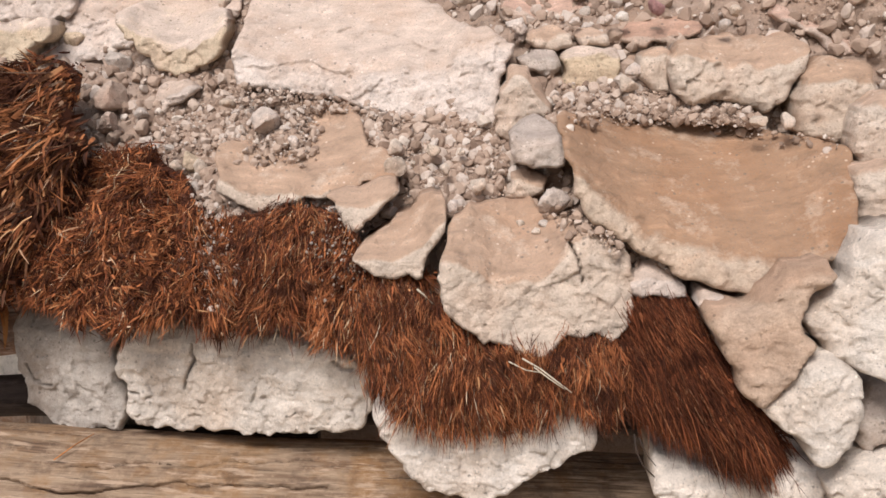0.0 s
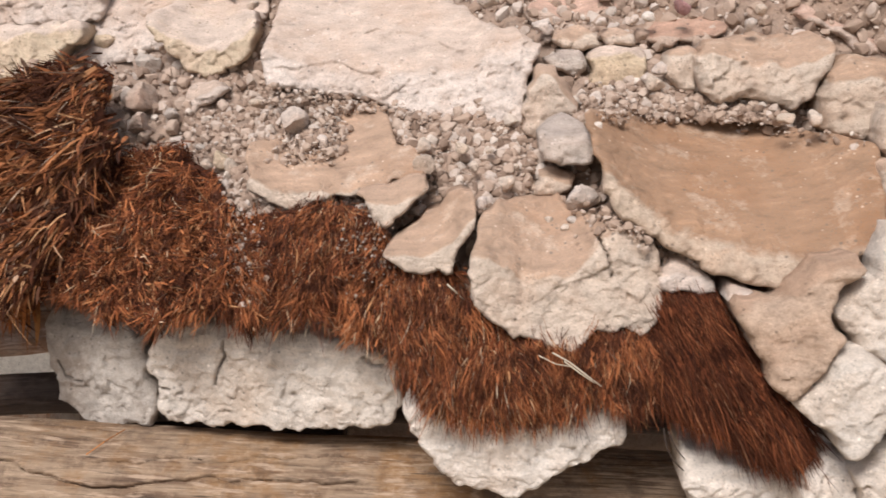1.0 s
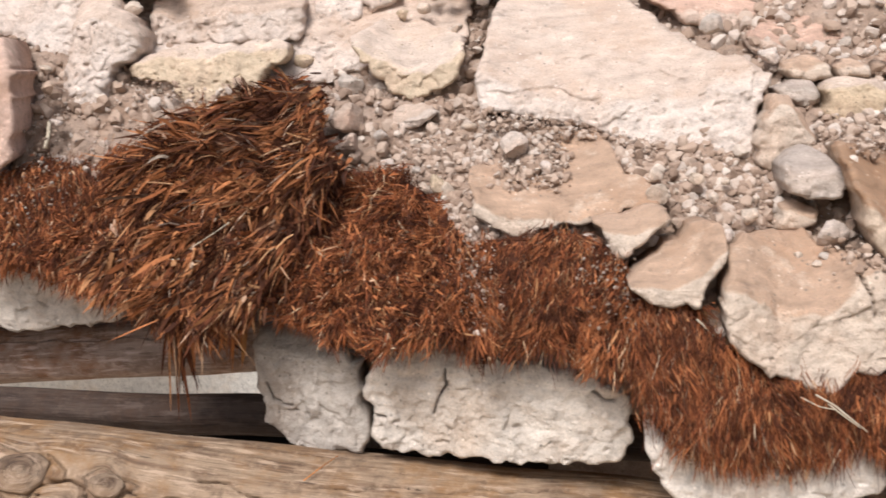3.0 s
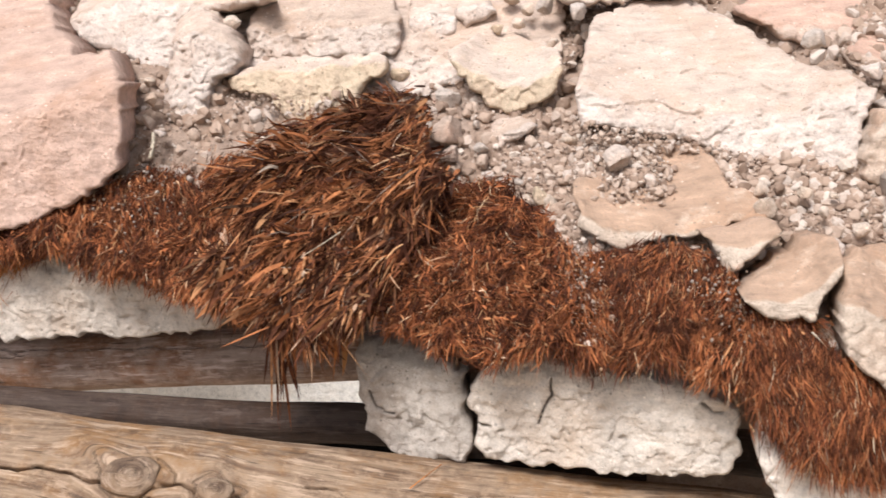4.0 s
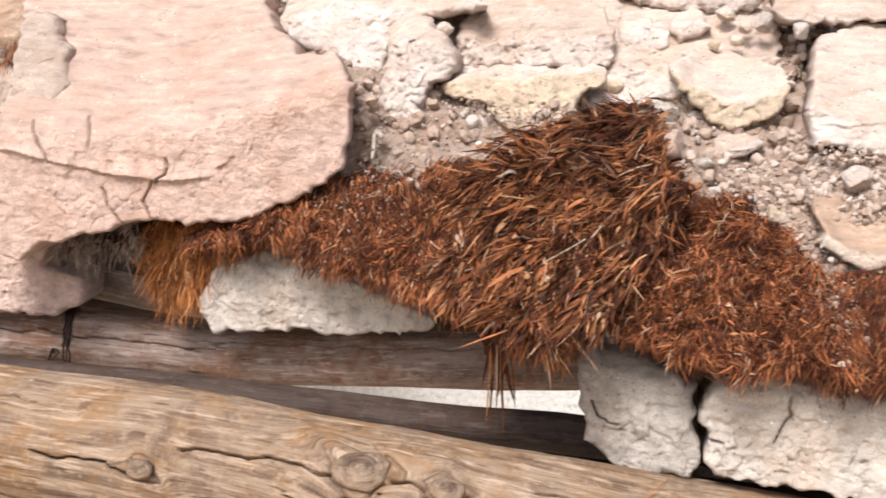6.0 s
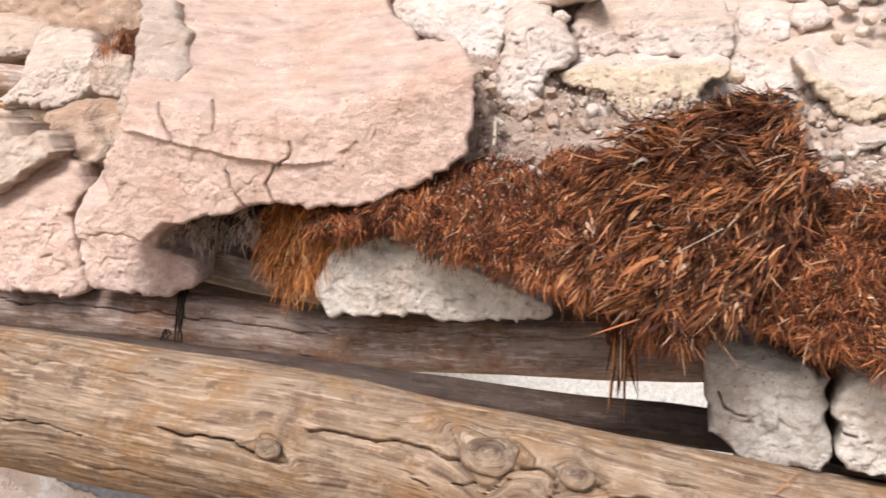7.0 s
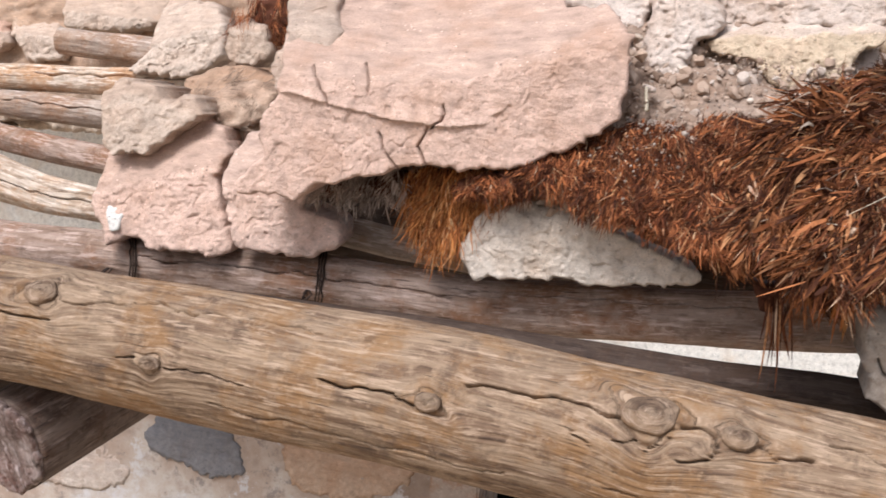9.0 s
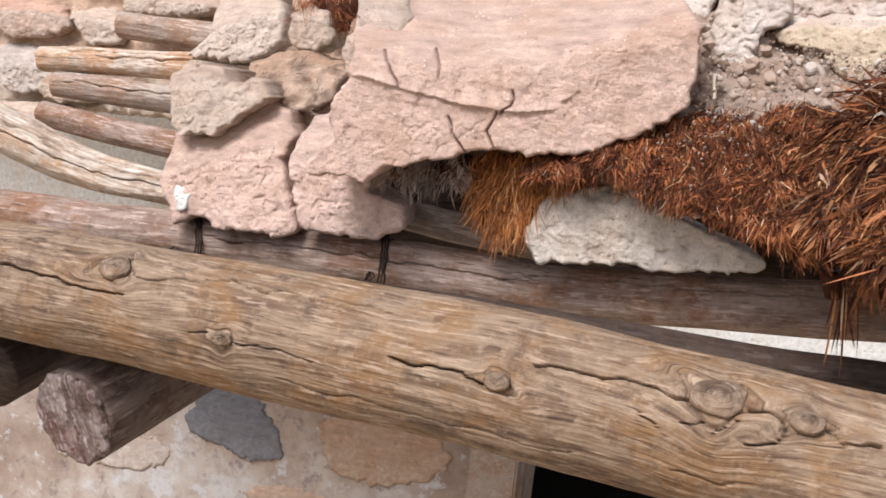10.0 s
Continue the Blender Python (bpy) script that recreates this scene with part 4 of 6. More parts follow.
slab('mud_block', 'large lumpy cream mud block with a cracked face', (-0.116, 1.640, 2.580), 0.0, -0.16, 0.35, 1.2,
     [(-0.220, -0.018), (-0.210, 0.030), (-0.187, 0.105), (-0.117, 0.136), (-0.032, 0.139), (0.044, 0.102), (0.091, 0.065), (0.131, 0.033), (0.202, 0.007), (0.228, -0.004), (0.218, -0.034), (0.199, -0.066), (0.195, -0.136), (0.172, -0.140), (0.130, -0.122), (0.078, -0.126), (0.035, -0.116), (-0.009, -0.108), (-0.044, -0.091), (-0.098, -0.088), (-0.161, -0.075), (-0.209, -0.080), (-0.216, -0.052)],
     CREAM, 1.3, 0.16, 0.022,
     cracks=[],
     soft=0.016, ledges=[([(-0.215, -0.037), (-0.161, -0.045), (-0.100, -0.033), (-0.045, -0.053), (-0.001, -0.043)], 0.004), ([(-0.086, -0.001), (-0.032, 0.017), (0.041, 0.006), (0.095, -0.017), (0.130, -0.009)], 0.0035)], crease=[(-0.224, -0.007), (-0.179, -0.031), (-0.117, -0.045), (-0.045, -0.041), (-0.001, -0.049), (0.061, -0.042), (0.113, -0.049), (0.155, -0.012), (0.231, 0.0035)])
slab('rubble_stone', 'upright tan stone wedged beside the slab', (0.115, 1.530, 2.517), 0.0, -0.15, 0.15, 1.35,
     [(-0.039, -0.077), (-0.033, -0.016), (-0.015, 0.030), (0.009, 0.022), (0.036, -0.010), (0.044, -0.048), (0.008, -0.047), (-0.008, -0.064), (-0.016, -0.082)],
     TAN, 1.0, 0.1, 0.02,
     crease=[(-0.039, -0.024), (-0.012, 0.016), (0.008, 0.009), (0.044, -0.052)])
slab('rubble_stone', 'angular grey-white stone chunk on the roof', (0.131, 1.430, 2.466), 0.0, -0.15, 0.15, 1.35,
     [(-0.041, -0.035), (-0.028, -0.003), (-0.011, 0.012), (0.009, 0.010), (0.027, 0.000), (0.048, -0.019), (0.044, -0.043), (0.024, -0.057), (-0.007, -0.060), (-0.033, -0.052)],
     GREY, 1.3, 0.1, 0.015,
     crease=[(-0.041, -0.020), (-0.007, -0.029), (0.016, -0.035), (0.048, -0.017)])
slab('rubble_stone', 'rounded tan cobble between mud slabs', (0.114, 1.440, 2.397), 0.0, -0.15, 0.15, 1.35,
     [(-0.029, -0.023), (-0.020, 0.002), (0.009, 0.008), (0.032, -0.002), (0.028, -0.026), (-0.004, -0.033), (-0.027, -0.032)],
     TAN, 1.0, 0.1, 0.02,
     crease=[(-0.029, -0.013), (-0.004, -0.008), (0.031, -0.010)])
slab('rubble_stone', 'pale grey cobble among gravel', (0.145, 1.600, 2.556), 0.0, -0.15, 0.15, 1.35,
     [(-0.034, -0.006), (-0.007, 0.008), (0.011, 0.016), (0.030, 0.001), (0.033, -0.022), (0.004, -0.029), (-0.021, -0.025)],
     GREY, 1.0, 0.1, 0.018,
     crease=[(-0.034, -0.009), (-0.004, -0.005), (0.033, -0.007)])
slab('rubble_stone', 'squared cream stone block among gravel', (0.221, 1.565, 2.552), 0.1, -0.15, 0.15, 1.35,
     [(-0.046, 0.003), (-0.035, 0.016), (0.002, 0.021), (0.039, 0.018), (0.042, -0.005), (0.038, -0.029), (0.020, -0.049), (-0.008, -0.061), (-0.033, -0.061), (-0.042, -0.036)],
     YELLOW, 1.0, 0.1, 0.015,
     crease=[(-0.046, 0.001), (-0.009, 0.006), (0.041, 0.011)])
slab('mud_block', 'long eroded tan mud ledge above the slab', (0.423, 1.490, 2.559), 0.0, -0.05, 0.35, 1.6,
     [(-0.106, -0.016), (-0.091, 0.011), (-0.067, 0.022), (-0.008, 0.027), (0.063, 0.031), (0.093, 0.020), (0.095, 0.004), (0.086, -0.025), (0.059, -0.055), (0.037, -0.075), (-0.009, -0.065), (-0.040, -0.060), (-0.072, -0.069), (-0.099, -0.054)],
     TAN, 1.5, 0.1, 0.03,
     crease=[(-0.105, -0.000), (-0.074, 0.003), (-0.038, -0.007), (0.009, -0.017), (0.055, -0.010), (0.095, 0.008)])
slab('mud_block', 'rounded tan mud lump at the slab edge', (0.534, 1.440, 2.522), 0.0, -0.1, 0.3, 1.5,
     [(-0.052, -0.051), (-0.044, -0.015), (-0.025, 0.022), (0.013, 0.039), (0.052, 0.034), (0.060, 0.015), (0.060, -0.005), (0.037, -0.031), (0.024, -0.068), (-0.011, -0.074), (-0.039, -0.069)],
     TAN, 1.2, 0.1, 0.03,
     crease=[(-0.051, -0.011), (-0.023, 0.012), (0.021, 0.008), (0.060, 0.001)])
slab('mud_slab', 'flat reddish-tan mud slab high on the roof', (0.591, 1.560, 2.569), 0.0, -0.1, 0.2, 1.6,
     [(-0.106, 0.053), (-0.064, 0.070), (0.008, 0.094), (0.106, 0.107), (0.164, 0.088), (0.111, -0.004), (0.056, -0.018), (0.012, -0.014), (-0.025, -0.006), (-0.050, 0.018), (-0.082, 0.032)],
     PINKTAN, 1.0, 0.1, 0.012,
     crease=[(-0.110, 0.044), (-0.050, 0.024), (0.008, -0.006), (0.111, 0.000)])
slab('mud_slab', 'small reddish-tan mud plate among gravel', (0.335, 1.600, 2.579), 0.0, -0.15, 0.15, 1.5,
     [(-0.069, 0.010), (-0.035, 0.033), (0.024, 0.037), (0.060, 0.023), (0.051, 0.007), (-0.000, -0.004), (-0.058, -0.005)],
     PINKTAN, 0.9, 0.1, 0.012,
     crease=[(-0.070, 0.008), (-0.000, 0.003), (0.058, 0.016)])
slab('mud_slab', 'reddish mud plate at the top of the rubble', (0.166, 1.700, 2.614), 0.0, -0.15, 0.15, 1.4,
     [(-0.074, 0.014), (-0.031, 0.051), (0.068, 0.063), (0.078, 0.022), (0.035, 0.000), (-0.017, -0.014), (-0.051, -0.001)],
     PINKTAN, 1.0, 0.1, 0.012,
     crease=[(-0.074, 0.014), (-0.017, -0.003), (0.078, 0.022)])
slab('rubble_stone', 'worn tan stone set in mud', (0.155, 1.620, 2.589), 0.0, -0.15, 0.15, 1.35,
     [(-0.031, -0.010), (-0.016, 0.009), (0.023, 0.011), (0.040, -0.000), (0.039, -0.024), (-0.004, -0.025)],
     TAN, 1.0, 0.1, 0.02,
     crease=[(-0.031, -0.005), (0.004, -0.002), (0.039, -0.005)])
slab('rubble_stone', 'worn tan stone set in rubble', (0.222, 1.610, 2.589), 0.0, -0.15, 0.15, 1.35,
     [(-0.026, -0.002), (-0.003, 0.008), (0.030, 0.001), (0.032, -0.017), (-0.013, -0.020)],
     TAN, 1.0, 0.1, 0.02,
     crease=[(-0.026, -0.005), (0.004, -0.004), (0.032, -0.005)])
slab('rubble_stone', 'rounded tan mud lump in rubble', (0.305, 1.530, 2.554), 0.0, -0.15, 0.15, 1.35,
     [(-0.024, -0.010), (-0.009, 0.013), (0.016, 0.018), (0.029, 0.004), (0.023, -0.048), (-0.007, -0.048), (-0.023, -0.028)],
     TAN, 1.0, 0.1, 0.02)
slab('mud_block', 'weathered tan mud block at the roof edge', (0.581, 1.360, 2.480), 0.0, -0.1, 0.25, 1.0,
     [(-0.045, -0.018), (-0.035, 0.017), (-0.004, 0.036), (0.047, 0.039), (0.039, -0.060), (-0.037, -0.058)],
     TAN, 1.1, 0.1, 0.03,
     crease=[(-0.044, 0.010), (-0.010, 0.018), (0.040, 0.018)])
slab('mud_block', 'eroded tan mud block below the roof edge', (0.567, 1.310, 2.402), 0.0, -0.1, 0.25, 1.0,
     [(-0.045, 0.019), (-0.023, 0.028), (-0.007, 0.032), (0.043, 0.038), (0.037, -0.063), (-0.012, -0.066), (-0.035, -0.059)],
     TAN, 1.1, 0.1, 0.03,
     crease=[(-0.046, 0.014), (-0.010, 0.022), (0.039, 0.026)])
slab('mud_block', 'white crumbling plaster lump at the eave', (0.497, 1.190, 2.328), 0.0, -0.25, 0.3, 1.3,
     [(-0.066, -0.074), (-0.055, -0.050), (-0.032, -0.031), (-0.017, 0.001), (-0.001, 0.026), (0.018, 0.038), (0.059, 0.050), (0.050, -0.130), (0.010, -0.129), (-0.011, -0.124), (-0.036, -0.116), (-0.053, -0.093)],
     WHITE, 1.5, 0.1, 0.025,
     crease=[(-0.066, -0.066), (-0.033, -0.036), (-0.012, 0.006), (0.015, 0.027), (0.056, 0.042)])
slab('mud_block', 'smooth brown mud lump holding the fibre flap', (0.382, 1.205, 2.245), 0.0, -0.2, 0.35, 1.2,
     [(-0.064, 0.012), (-0.050, 0.022), (-0.031, 0.023), (-0.005, 0.018), (-0.001, 0.038), (0.019, 0.058), (0.043, 0.072), (0.076, 0.081), (0.083, 0.064), (0.054, 0.042), (0.043, 0.022), (0.046, -0.002), (0.058, -0.016), (0.039, -0.036), (0.026, -0.060), (0.011, -0.083), (-0.012, -0.093), (-0.031, -0.063), (-0.042, -0.025), (-0.057, -0.007)],
     BROWN, 1.3, 0.1, 0.03,
     crease=[(-0.064, 0.013), (-0.033, 0.015), (-0.002, 0.027), (0.028, 0.057), (0.083, 0.076)])
slab('mud_block', 'white crumbling plaster block under the lump', (0.433, 1.165, 2.191), 0.0, -0.2, 0.25, 1.0,
     [(-0.060, -0.042), (-0.028, -0.009), (-0.012, 0.017), (0.010, 0.031), (0.045, 0.018), (0.059, 0.003), (0.055, -0.022), (0.049, -0.054), (0.029, -0.086), (0.013, -0.097), (-0.008, -0.072), (-0.032, -0.057)],
     WHITE, 1.6, 0.1, 0.025,
     crease=[(-0.060, -0.039), (-0.013, 0.010), (0.016, 0.022), (0.059, 0.004)])
slab('mud_block', 'grey-white plaster lump at the lower eave', (0.444, 1.190, 2.060), 0.0, -0.2, 0.2, 1.0,
     [(-0.039, 0.009), (-0.013, 0.027), (0.016, 0.012), (0.034, 0.002), (0.029, -0.052), (-0.035, -0.057)],
     WHITE, 1.6, 0.1, 0.02)
slab('mud_block', 'white plaster block at the lower eave corner', (0.516, 1.150, 2.078), 0.0, -0.2, 0.15, 1.0,
     [(-0.051, -0.008), (-0.021, 0.014), (0.012, 0.026), (0.059, 0.033), (0.049, -0.049), (-0.055, -0.059)],
     WHITE, 1.5, 0.1, 0.02)
slab('mud_block', 'grey plaster block at the lower eave corner', (0.529, 1.180, 2.143), 0.0, -0.2, 0.15, 1.0,
     [(-0.013, 0.029), (0.009, 0.035), (0.056, 0.041), (0.044, -0.036), (-0.001, -0.036), (-0.029, -0.046), (-0.031, -0.012)],
     GREY, 1.4, 0.1, 0.02)
slab('rubble_stone', 'small pale mud fragment wedged under the slab', (0.275, 1.300, 2.284), 0.0, 0.0, 0.15, 1.35,
     [(-0.033, 0.002), (-0.016, 0.016), (0.013, 0.004), (0.038, -0.006), (0.040, -0.027), (0.018, -0.031), (-0.004, -0.020), (-0.031, -0.024)],
     CREAM, 1.0, 0.1, 0.012,
     crease=[(-0.033, 0.004), (-0.004, -0.004), (0.040, -0.012)])
slab('rubble_stone', 'small pale mud fragment by the dark hole', (0.329, 1.270, 2.266), 0.0, 0.0, 0.15, 1.35,
     [(-0.012, -0.011), (-0.007, 0.003), (0.020, 0.006), (0.031, -0.000), (0.013, -0.017)],
     CREAM, 1.0, 0.1, 0.012)
slab('mud_block', 'white plaster block below the fibre flap', (0.337, 1.250, 2.024), 0.0, 0, 0.05, 0.8,
     [(-0.068, 0.035), (-0.033, 0.026), (0.030, 0.006), (0.096, 0.011), (0.114, -0.030), (0.098, -0.084), (-0.033, -0.084), (-0.065, -0.008)],
     WHITE, 1.3, 0.1, 0.012)
slab('mud_block', 'white broken mud block sagging over the log', (0.070, 1.275, 2.091), 0.0, -0.1, 0.05, 0.8,
     [(-0.165, 0.018), (-0.148, 0.057), (-0.103, 0.045), (-0.014, 0.042), (0.060, 0.050), (0.118, 0.040), (0.132, -0.013), (0.123, -0.027), (0.073, -0.052), (0.033, -0.067), (0.017, -0.094), (-0.021, -0.103), (-0.088, -0.094), (-0.117, -0.075), (-0.136, -0.045), (-0.154, -0.007)],
     WHITE, 1.2, 0.1, 0.012)
slab('mud_block', 'oblong white mud brick resting on the log', (-0.283, 1.420, 2.152), 0.0, -0.18, 0.03, 0.8,
     [(-0.199, -0.041), (-0.184, -0.012), (-0.164, 0.024), (-0.112, 0.026), (-0.044, 0.025), (0.039, 0.022), (0.138, 0.006), (0.178, -0.014), (0.184, -0.071), (0.171, -0.102), (0.128, -0.116), (0.030, -0.121), (-0.167, -0.129), (-0.183, -0.109), (-0.177, -0.071)],
     WHITE, 1.2, 0.16, 0.012,
     cracks=[[(-0.075, 0.002), (-0.072, -0.021), (-0.085, -0.043), (-0.091, -0.064)], [(0.130, -0.009), (0.158, -0.020)], [(-0.186, -0.070), (-0.160, -0.077)]])
slab('mud_block', 'grey-white mud block with dark cavities on the log', (-0.569, 1.505, 2.143), 0.0, -0.35, 0.05, 0.8,
     [(-0.085, -0.000), (-0.085, 0.033), (-0.007, 0.032), (0.087, 0.007), (0.085, -0.059), (0.100, -0.077), (0.091, -0.131), (0.020, -0.147), (-0.029, -0.135), (-0.069, -0.110), (-0.082, -0.053)],
     GREYW, 1.4, 0.14, 0.02,
     cracks=[[(-0.063, -0.045), (-0.05, -0.069), (-0.021, -0.073)]])
slab('rubble_stone', 'yellowish flat stone with a broken front face', (-0.451, 1.765, 2.591), 0.05, -0.15, 0.1, 1.4,
     [(-0.102, 0.029), (-0.080, 0.045), (-0.059, 0.061), (0.000, 0.066), (0.095, 0.038), (0.099, -0.003), (0.084, -0.038), (0.056, -0.056), (0.015, -0.075), (-0.022, -0.063), (-0.059, -0.026), (-0.087, 0.004)],
     YELLOW, 0.9, 0.12, 0.012,
     crease=[(-0.101, 0.024), (-0.058, -0.005), (-0.011, -0.029), (0.047, -0.023), (0.102, 0.015)])
slab('rubble_stone', 'pale flat stone half buried in gravel', (-0.435, 1.700, 2.488), 0.0, -0.15, 0.15, 1.35,
     [(-0.039, -0.006), (-0.026, 0.018), (0.030, 0.029), (0.045, 0.012), (0.005, -0.015), (-0.028, -0.032)],
     CREAM, 1.0, 0.1, 0.012,
     crease=[(-0.038, -0.009), (0.005, 0.007), (0.045, 0.021)])
slab('mud_block', 'cream crumbling mud block in the rubble wall', (-0.785, 1.900, 2.686), 0.0, -0.15, 0.3, 1.2,
     [(-0.151, -0.049), (-0.148, -0.006), (-0.137, 0.029), (-0.099, 0.048), (-0.031, 0.059), (0.068, 0.065), (0.117, 0.037), (0.141, -0.007), (0.142, -0.058), (0.100, -0.081), (0.005, -0.080), (-0.094, -0.082), (-0.131, -0.090)],
     CREAM, 1.7, 0.1, 0.02,
     crease=[(-0.153, -0.023), (-0.097, -0.037), (-0.010, -0.021), (0.054, -0.025), (0.142, -0.018)])
slab('rubble_stone', 'yellowish broken stone ledge dusted with gravel', (-0.776, 1.800, 2.593), 0.0, -0.15, 0.2, 1.2,
     [(-0.169, -0.032), (-0.139, -0.009), (-0.087, 0.008), (0.005, 0.014), (0.119, 0.020), (0.130, -0.007), (0.083, -0.032), (0.065, -0.066), (0.026, -0.092), (-0.025, -0.103), (-0.056, -0.095), (-0.079, -0.061), (-0.144, -0.054)],
     YELLOW, 1.1, 0.1, 0.012,
     crease=[(-0.169, -0.029), (-0.082, -0.007), (0.021, -0.009), (0.129, 0.008)])
slab('mud_block', 'upright cream mud block with a ragged edge', (-0.996, 1.830, 2.637), 0.0, -0.15, 0.25, 1.2,
     [(-0.057, -0.062), (-0.061, 0.000), (-0.077, 0.045), (-0.036, 0.059), (0.011, 0.048), (0.044, 0.017), (0.082, -0.023), (0.081, -0.048), (0.047, -0.069), (0.027, -0.094), (0.021, -0.134), (0.055, -0.179), (0.124, -0.183), (0.163, -0.199), (0.088, -0.215), (0.028, -0.219), (-0.021, -0.199), (-0.053, -0.152), (-0.068, -0.112)],
     CREAM, 1.5, 0.1, 0.025,
     crease=[(-0.075, -0.042), (-0.022, 0.009), (0.021, 0.005), (0.086, -0.036), (0.161, -0.174)])
slab('mud_block', 'large pale mud block leaning behind the pink slab', (-1.136, 1.930, 2.680), 0.0, -0.15, 0.4, 1.3,
     [(-0.163, -0.030), (-0.157, 0.022), (-0.153, 0.072), (-0.039, 0.105), (0.129, 0.104), (0.264, 0.033), (0.238, 0.023), (0.195, 0.012), (0.129, 0.001), (0.086, -0.016), (0.077, -0.073), (0.065, -0.110), (0.022, -0.116), (-0.019, -0.076), (-0.093, -0.066)],
     CREAM, 1.0, 0.1, 0.03,
     crease=[(-0.166, -0.019), (-0.081, 0.014), (0.001, 0.031), (0.081, 0.021), (0.264, 0.038)])
slab('rubble_stone', 'rounded cream stone in the rubble', (-0.586, 1.930, 2.687), 0.0, -0.15, 0.15, 1.35,
     [(-0.051, -0.037), (-0.049, 0.010), (-0.020, 0.028), (0.035, 0.012), (0.043, -0.025), (0.007, -0.048), (-0.024, -0.055)],
     CREAM, 1.4, 0.1, 0.02)
slab('rubble_stone', 'small cream stone in the rubble', (-0.509, 1.920, 2.704), 0.0, -0.15, 0.15, 1.35,
     [(-0.040, -0.021), (-0.033, 0.022), (0.008, 0.028), (0.036, 0.000), (0.022, -0.025), (-0.014, -0.036)],
     CREAM, 1.0, 0.1, 0.02)
slab('mud_slab', 'pale flat mud slab high on the rubble', (-0.255, 1.850, 2.723), 0.0, -0.15, 0.15, 1.35,
     [(-0.125, 0.004), (-0.115, 0.043), (0.024, 0.061), (0.138, 0.050), (0.112, 0.003), (0.019, -0.009), (-0.056, -0.020), (-0.095, -0.016)],
     CREAM, 1.0, 0.1, 0.012)
slab('mud_block', 'pale cream mud block at the top of the rubble', (-0.536, 1.990, 2.780), 0.0, -0.15, 0.15, 1.35,
     [(-0.117, -0.032), (-0.103, 0.037), (-0.006, 0.062), (0.146, 0.049), (0.157, -0.010), (0.148, -0.041), (0.066, -0.052), (-0.019, -0.047)],
     CREAM, 1.5, 0.1, 0.02)
mortar = slab('mud_mortar', 'pale crumbling mud mortar between the rubble stones', (-0.731, 1.895, 2.616), 0.0, -0.12, 0.9, 1.1,
     [(-0.382, 0.047), (-0.273, 0.107), (-0.143, 0.145), (0.082, 0.159), (0.301, 0.149), (0.385, 0.104), (0.375, -0.001), (0.269, -0.033), (0.153, -0.066), (0.020, -0.123), (-0.080, -0.132), (-0.178, -0.154), (-0.267, -0.139), (-0.337, -0.051)],
     CREAM, 2.2, 0.05, 0.02)
tagged(mortar, category="mortar", kind="structure")
slab('mud_slab', 'large cracked pink mud slab with a pitted broken front', (-1.361, 1.610, 2.459), 0.02, 0.09, 0.02, 1.25,
     [(-0.244, -0.237), (-0.309, -0.233), (-0.349, -0.242), (-0.360, -0.218), (-0.312, -0.170), (-0.323, -0.142), (-0.319, -0.093), (-0.293, -0.052), (-0.304, -0.015), (-0.328, 0.053), (-0.353, 0.117), (-0.418, 0.206), (-0.438, 0.324), (-0.252, 0.410), (0.007, 0.326), (0.083, 0.215), (0.104, 0.184), (0.144, 0.167), (0.169, 0.139), (0.203, 0.149), (0.250, 0.145), (0.271, 0.116), (0.303, 0.096), (0.295, 0.061), (0.297, -0.040), (0.255, -0.074), (0.201, -0.111), (0.127, -0.144), (0.051, -0.151), (-0.017, -0.153), (-0.075, -0.165), (-0.152, -0.196), (-0.230, -0.213)],
     PINK, 0.6, 0.14, 0.012,
     cracks=[[(-0.244, -0.002), (-0.221, -0.033), (-0.209, -0.052), (-0.201, -0.07)], [(-0.155, 0.008), (-0.14, -0.017), (-0.134, -0.042)], [(-0.003, -0.049), (-0.002, -0.076), (-0.019, -0.09)], [(-0.11, -0.106), (-0.101, -0.133), (-0.073, -0.165)], [(-0.026, -0.09), (-0.04, -0.123), (-0.024, -0.153)]],
     ledges=[([(-0.302, -0.051), (-0.247, -0.058), (-0.178, -0.069), (-0.09, -0.083), (0.008, -0.086), (0.084, -0.072)], 0.008)], crease=[(-0.328, -0.031), (-0.210, -0.022), (-0.112, -0.026), (-0.017, -0.010), (0.115, 0.025), (0.206, 0.054), (0.305, 0.097)])
slab('mud_block', 'pink mud lobe hanging below the slab', (-1.725, 1.725, 2.226), 0.0, 0.1, 0.1, 0.8,
     [(-0.093, 0.004), (-0.088, 0.054), (-0.068, 0.089), (-0.020, 0.117), (0.053, 0.075), (0.119, 0.018), (0.082, -0.007), (0.070, -0.042), (0.133, -0.053), (0.156, -0.080), (0.143, -0.113), (0.076, -0.133), (-0.015, -0.132), (-0.053, -0.126), (-0.077, -0.060)],
     PINK, 0.9, 0.1, 0.02)
slab('mud_block', 'eroded pink mud lump standing on the pole', (-1.961, 1.745, 2.205), 0.0, 0.1, 0.25, 0.8,
     [(-0.143, -0.060), (-0.137, -0.000), (-0.150, 0.042), (-0.062, 0.046), (-0.025, 0.094), (-0.026, 0.131), (0.031, 0.133), (0.098, 0.110), (0.133, 0.067), (0.118, 0.009), (0.142, -0.054), (0.167, -0.090), (0.172, -0.119), (0.138, -0.138), (0.089, -0.133), (-0.009, -0.133), (-0.044, -0.115), (-0.095, -0.140), (-0.118, -0.102)],
     PINK, 1.1, 0.12, 0.025,
     crease=[(-0.148, -0.035), (-0.071, -0.014), (0.023, 0.015), (0.143, 0.046)])
